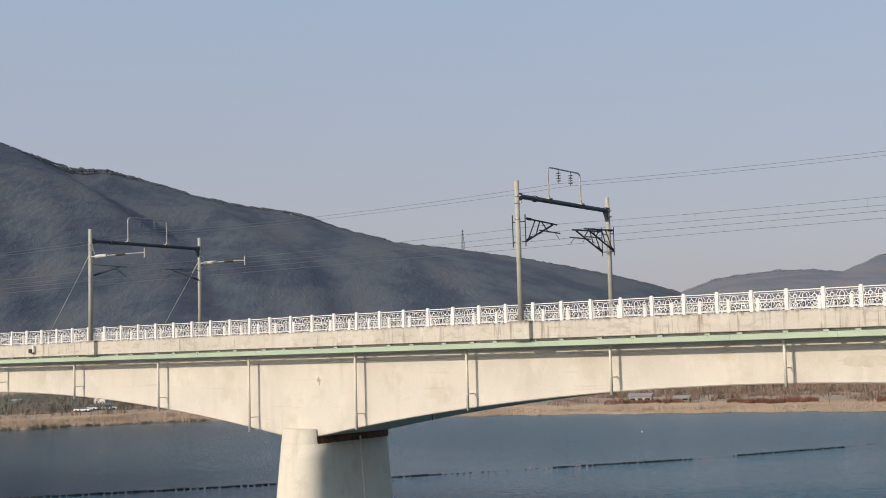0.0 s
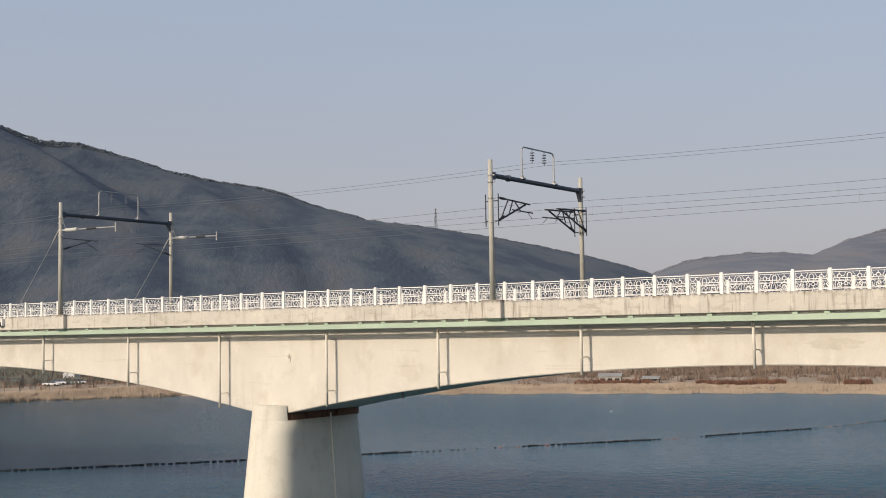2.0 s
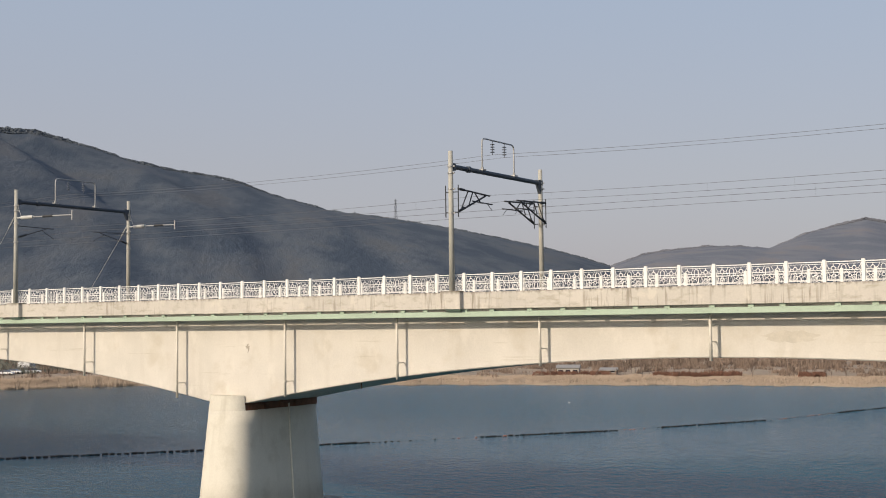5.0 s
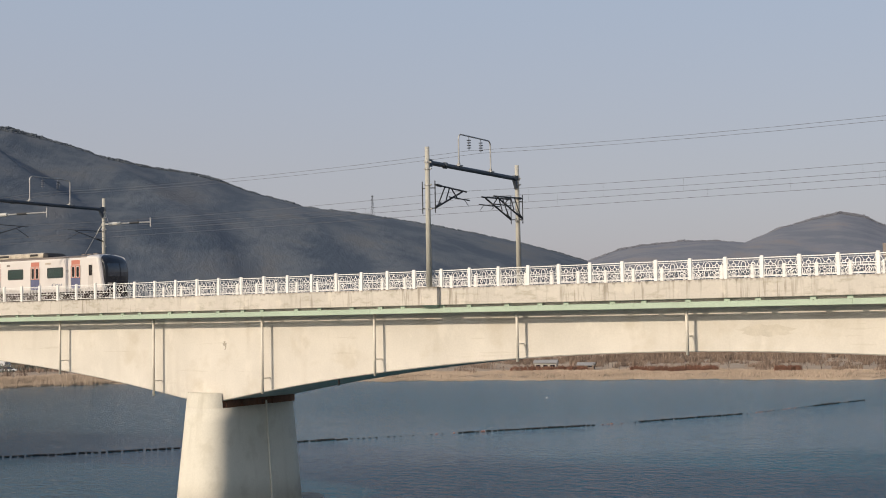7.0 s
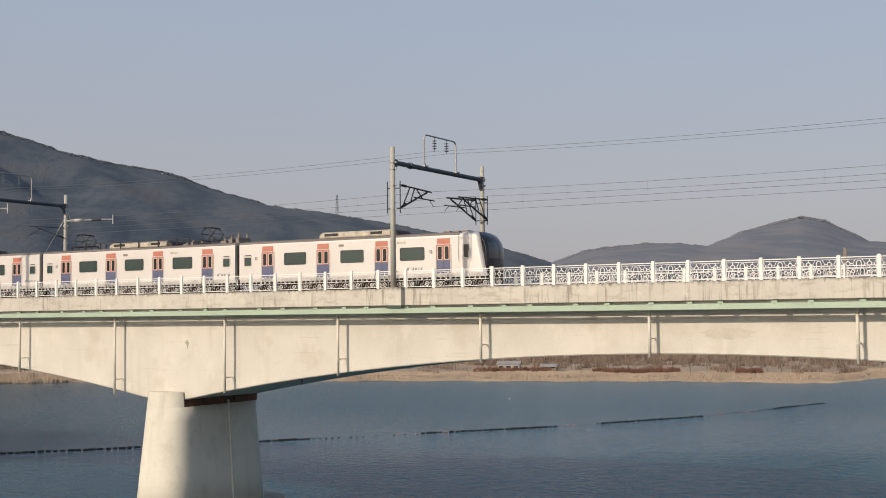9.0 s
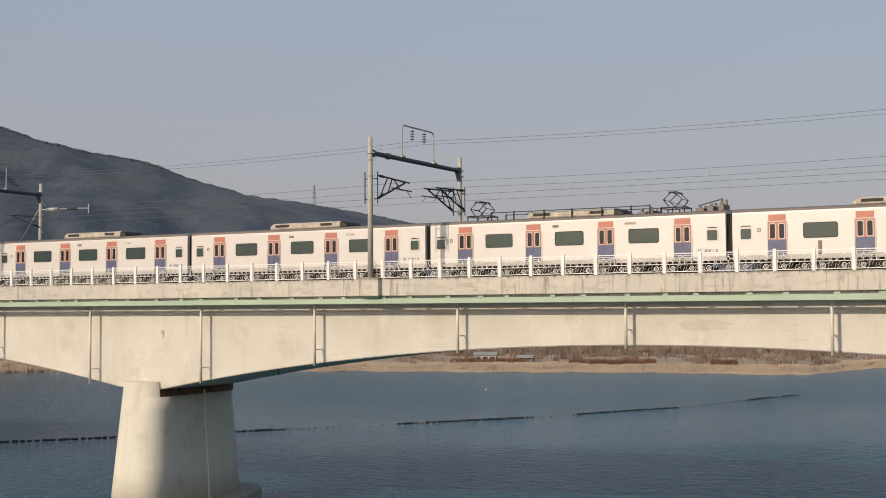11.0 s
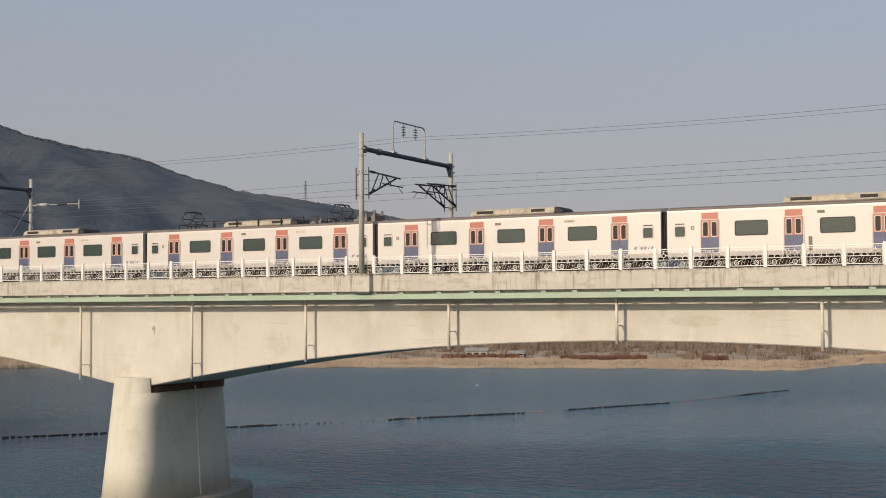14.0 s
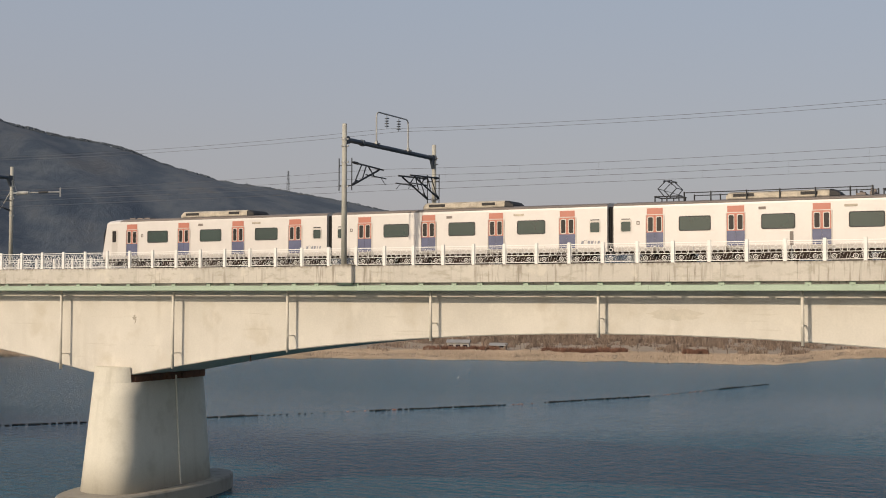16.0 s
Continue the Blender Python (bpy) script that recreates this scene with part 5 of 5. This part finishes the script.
def lettering(parent, x, sd):
    """Operator mark: a plain row of slanted bars and a small arc."""
    s = Shape()
    yo = sd * HALF
    y0, y1 = min(yo + sd * 0.003, yo + sd * 0.010), max(yo + sd * 0.003, yo + sd * 0.010)
    for k, wd in enumerate((0.16, 0.0, 0.14, 0.15, 0.05, 0.12)):
        if wd:
            xx = x + (k - 2.5) * 0.21
            s.loft([[(xx - wd / 2 + a, y, 1.40 + b) for a, b in ((0, 0), (wd, 0), (wd + 0.06, 0.2), (0.06, 0.2))][::-1] for y in (y0, y1)])
    xx = x - 0.31
    s.path([(xx + 0.13 * math.cos(radians(a)), yo + sd * 0.008, 1.5 + 0.15 * math.sin(radians(a))) for a in range(-20, 230, 25)], 0.010, 4)
    return part("operator_mark", s, M_MARK, parent, "slanted grey-blue lettering bars")


def cab_front(z):
    """Front edge of the cream shell: upright below, swept back in a quarter round to the roof."""
    u = min(max((z - 2.45) / 1.52, 0.0), 1.0)
    return 10.15 - 1.35 * (1 - math.sqrt(1 - u * u))


def mask_half(z):
    return float(np.interp(z, (FLOOR, 1.3, 3.45, 3.70, 3.83, 3.90), (1.18, 1.26, 1.26, 1.10, 0.74, 0.25)))


def mask_x(y, z, off=0.0):
    """The black front bulges a little out of the shell."""
    return cab_front(z) + 0.16 + off + 0.20 * (1 - min(abs(y) / mask_half(z), 1.0) ** 2.6)


def train_car(cab, pantos, name_label):
    """cab: +1 driver's cab at the front, -1 at the rear, 0 none. Local origin: car centre on the rail."""
    car = thing("train_car", (0, 73.2, RAILZ), name_label, "train car", "cars of the passing train")
    e = 9.85
    stations = [body_section(-e), body_section(e)]
    s = Shape()
    if cab == 0:
        s.loft([r[::-1] for r in stations])
    else:
        side = body_section(0)
        ring = lambda f: [((8.5 + (cab_front(z) - 8.5) * f) * cab, y * (1 - 0.04 * f ** 3), z) for x_, y, z in side]
        tip = [((cab_front(z) + d) * cab, y * k, z) for d, k in ((0.10, 0.91), (0.17, 0.83)) for x_, y, z in side]
        s.loft([r[::-cab] for r in [body_section(-e * cab)] + [ring(f) for f in (0, 0.3, 0.6, 0.85, 1.0)] + [tip[:len(side)], tip[len(side):]]])
    b = part("body", s, M_TRAIN, car, "cream painted body shell")
    s = Shape()
    xr0, xr1 = (-e if cab >= 0 else -8.45), (e if cab <= 0 else 8.45)
    rp = [(-1.565, 3.69), (-1.45, EAVE + 0.012), (-0.9, EAVE + 0.145), (0, EAVE + 0.185), (0.9, EAVE + 0.145), (1.45, EAVE + 0.012), (1.565, 3.69)]
    s.loft([[(x, y, z) for y, z in rp] for x in (xr0, xr1)], cap=False, closed=False)
    s.loft([[(x, y, z - 0.012) for y, z in rp][::-1] for x in (xr0, xr1)], cap=False, closed=False)
    part("roof", s, M_TROOF, car, "dusty grey roof sheet")
    s = Shape()
    for y in (-1.46, 1.46):
        s.box(xr0, xr1, y - 0.03, y + 0.03, EAVE - 0.06, EAVE + 0.02)
    part("roof_gutter", s, M_TROOF, car)
    if cab:
        g = cab
        rows = []
        for z in [FLOOR + (3.90 - FLOOR) * (1 - (1 - i / 20) ** 1.6) for i in range(21)]:
            ws = [mask_half(z) * math.sin(math.pi / 2 * k / 8) for k in range(-8, 9)]
            rows.append([(mask_x(y, z) * g, y, z) for y in ws] + [((cab_front(z) + 0.02) * g, y, z) for y in (ws[-1], ws[0])])
        s = Shape()
        s.loft([r[::g] for r in rows])
        s.smooth = True
        mask = part("cab_mask", s, M_MASK, car, "glossy black cab front")

        def bow(y, z, off):
            return (mask_x(y, z, off) * g, y, z)

        for nm, y0, y1, z0, z1, mt, off in (("windscreen", -1.02, 0.15, 2.1, 3.15, M_CABGLASS, 0.02), ("windscreen", 0.22, 1.02, 2.1, 3.15, M_CABGLASS, 0.02),
                                            ("headlight", -1.05, -0.72, 1.42, 1.56, M_SILVER, 0.03), ("headlight", 0.72, 1.05, 1.42, 1.56, M_SILVER, 0.03)):
            s = Shape()
            ys = [y0 + (y1 - y0) * i / 6 for i in range(7)]
            rows = []
            for k in range(7):
                z = z0 + (z1 - z0) * k / 6
                rows.append([bow(y, z, off) for y in ys] + [bow(y, z, off - 0.06) for y in ys[::-1]])
            s.loft([r[::g] for r in rows])
            part(nm, s, mt, mask, "dark reflective windscreen" if nm == "windscreen" else "lamp cluster")
        s = Shape()
        s.box(min(8.9 * g, 10.2 * g), max(8.9 * g, 10.2 * g), -1.3, 1.3, 0.45, FLOOR)
        part("cab_skirt", s, M_UNDER, car)
        for sd in (-1, 1):
            m = SIDES[sd]
            s = plate(rrect(8.95 * g, 2.1, 0.55, 2.05, 0.08), *((sd * HALF - 0.012, sd * HALF - 0.003) if sd < 0 else (sd * HALF + 0.003, sd * HALF + 0.012)))
            cd = part("cab_door", s, M_SILVER, car, "grey-framed cab door")
            s = plate(rrect(8.97 * g, 2.6, 0.36, 0.85, 0.06), *((sd * HALF - 0.022, sd * HALF - 0.012) if sd < 0 else (sd * HALF + 0.012, sd * HALF + 0.022)))
            part("pane", s, M_PANE, cd)
        s = Shape()
        for x in (6.6, 7.3, 8.0):
            s.box(min(x * g, (x + 0.5) * g), max(x * g, (x + 0.5) * g), -0.4, 0.4, EAVE + 0.14, EAVE + 0.27)
        part("roof_aerial", s, M_TROOF, car)
    for sd in (-1, 1):
        m = SIDES[sd]
        for dx in DOORS:
            d = part("door", m["door_frame"], None, car, "", (dx, 0, 0))
            part("door_header", m["lintel"], None, d, "orange-red header panel")
            for lx in (-0.26, 0.26):
                part("door_leaf", m["leaf_up"], None, d, "orange-red sliding leaf", (lx, 0, 0))
                part("door_panel", m["leaf_low"], None, d, "blue lower panel", (lx, 0, 0))
                part("pane_rim", m["leaf_rim"], None, d, "", (lx, 0, 0))
                part("pane", m["leaf_pane"], None, d, "", (lx, 0, 0))
            part("door_step", m["step"], None, d)
        for wx in WINDOWS:
            w = part("window", m["window"], None, car, "tinted window pane", (wx, 0, 0))
            part("window_frame", m["window_frame"], None, w)
        for wx in (-9.06, 9.06):
            if cab and wx * cab > 0:
                continue
            w = part("window", m["small_window"], None, car, "small tinted window", (wx, 0, 0))
            part("window_frame", m["small_frame"], None, w)
            part("louvre", m["louvre"], None, w)
        part("side_display", m["grille"], None, car, "", (4.0, 0, 0))
        part("vent_plate", m["plate"], None, car, "", (-0.9, 0, 0))
        if cab != -1:
            part("side_lamp", m["lamp"], None, car, "small square side lamp", (-8.3, 0, 0))
        if cab:
            part("side_lamp", m["lamp"], None, car, "small square side lamp", (6.3 * cab, 0, 0))
        lettering(car, 8.75 if cab != 1 else 5.0, sd)
    part("roof_unit", UNIT, None, car, "dusty beige air-conditioning unit", (0, 0, EAVE + 0.13))
    part("unit_cowl", COWL, None, car, "dark sloping cowl of the roof unit", (0, 0, EAVE + 0.13))
    for gx, gm in GRILLS:
        part("unit_grille", gm, None, car, "", (gx, 0, EAVE + 0.13))
    for bx in (-6.9, 6.9):
        bg = part("bogie", BOGIE, None, car, "brown steel bogie frame", (bx, 0, 0))
        for wx in (-1.05, 1.05):
            for y in (-0.78, 0.78):
                part("wheel", WHEEL, None, bg, "", (wx, y, 0.47))
    s = Shape()
    for a, c, z in ((-4.7, -2.6, 0.30), (-2.4, 0.6, 0.25), (0.8, 2.5, 0.36), (2.7, 4.7, 0.28)):
        s.box(a, c, -1.25, 1.25, z, FLOOR)
    part("underfloor_case", s, M_UNDER, car, "grimy underfloor equipment cases")
    s = Shape()
    s.box(-9.6 if cab != -1 else -8.8, 9.6 if cab != 1 else 8.8, -1.35, 1.35, FLOOR - 0.12, FLOOR + 0.02)
    part("underframe", s, M_UNDER, car)
    for g in (-1, 1):
        if cab == g:
            continue
        s = Shape()
        s.box(min(9.80 * g, 10.05 * g), max(9.80 * g, 10.05 * g), -1.2, 1.2, 1.0, 3.6)
        for k in range(3):
            s.box(min((9.83 + k * 0.07) * g, (9.86 + k * 0.07) * g), max((9.83 + k * 0.07) * g, (9.86 + k * 0.07) * g), -1.3, 1.3, 0.95, 3.66)
        part("gangway", s, M_SEAL, car, "dark folded gangway")
    if pantos:
        for px_ in (-6.78, 6.38):
            part("pantograph", PANTO, None, car, "raised dark pantograph", (px_, 0, EAVE + 0.16))
        s = Shape()
        for y in (-1.10, 1.10):
            s.path([(-5.6, y, EAVE + 0.60), (5.1, y, EAVE + 0.60)], 0.03, 5)
            for x in (-5.6, -4.0, -1.9, 0.0, 2.0, 3.9, 5.1):
                s.tube((x, y, EAVE + 0.05), (x, y, EAVE + 0.66), 0.05, n=6)
        part("roof_busbar", s, M_DARK, car, "bus bar on dark stand-off insulators")
        for x, w_, h in ((8.05, 0.5, 0.45), (8.7, 0.35, 0.62), (9.35, 0.3, 0.78), (4.4, 0.5, 0.30), (5.0, 0.25, 0.45)):
            s = Shape()
            s.box(x - w_ / 2, x + w_ / 2, -0.7, 0.7, EAVE + 0.1, EAVE + 0.1 + h * 0.55)
            for y in (-0.5, 0.5):
                s.turn([(0.09, 0), (0.11, h * 0.2), (0.08, h * 0.4), (0.10, h * 0.55)], (x, y, EAVE + 0.1 + h * 0.45), 8)
            part("roof_gear", s, M_TROOF, car, "high-voltage switchgear")
        s = Shape()
        s.tube((7.9, -0.5, EAVE + 0.5), (9.4, -0.5, EAVE + 0.85), 0.03, n=6)
        part("roof_cable", s, M_DARK, car)
    return car


cars = []
plain = "cream train car with red and blue doors, coupled in a train"
lead = train_car(1, False, "leading cream train car with black cab front")
cars.append(lead)
p2 = train_car(0, True, "cream train car with two raised pantographs on its roof")
cars.append(p2)
mid = train_car(0, False, plain)
cars.append(mid)
for k in (3, 4, 6):
    cars.append(copy_thing(mid, mid.matrix_basis.copy()))
cars.insert(5, copy_thing(p2, p2.matrix_basis.copy()))
cars.append(train_car(-1, False, "rear cream train car with driver's cab"))


def motions():
    # the train runs at a steady 18.975 m/s along the far track
    for k, car in enumerate(cars):
        first = -76.66 - 18.975 * 8.0 + CAR / 2 - CAR * k
        walk(car, [(t * 0.5, pose(first + 18.975 * t * 0.5, 73.2, RAILZ)) for t in range(33)])


motions()
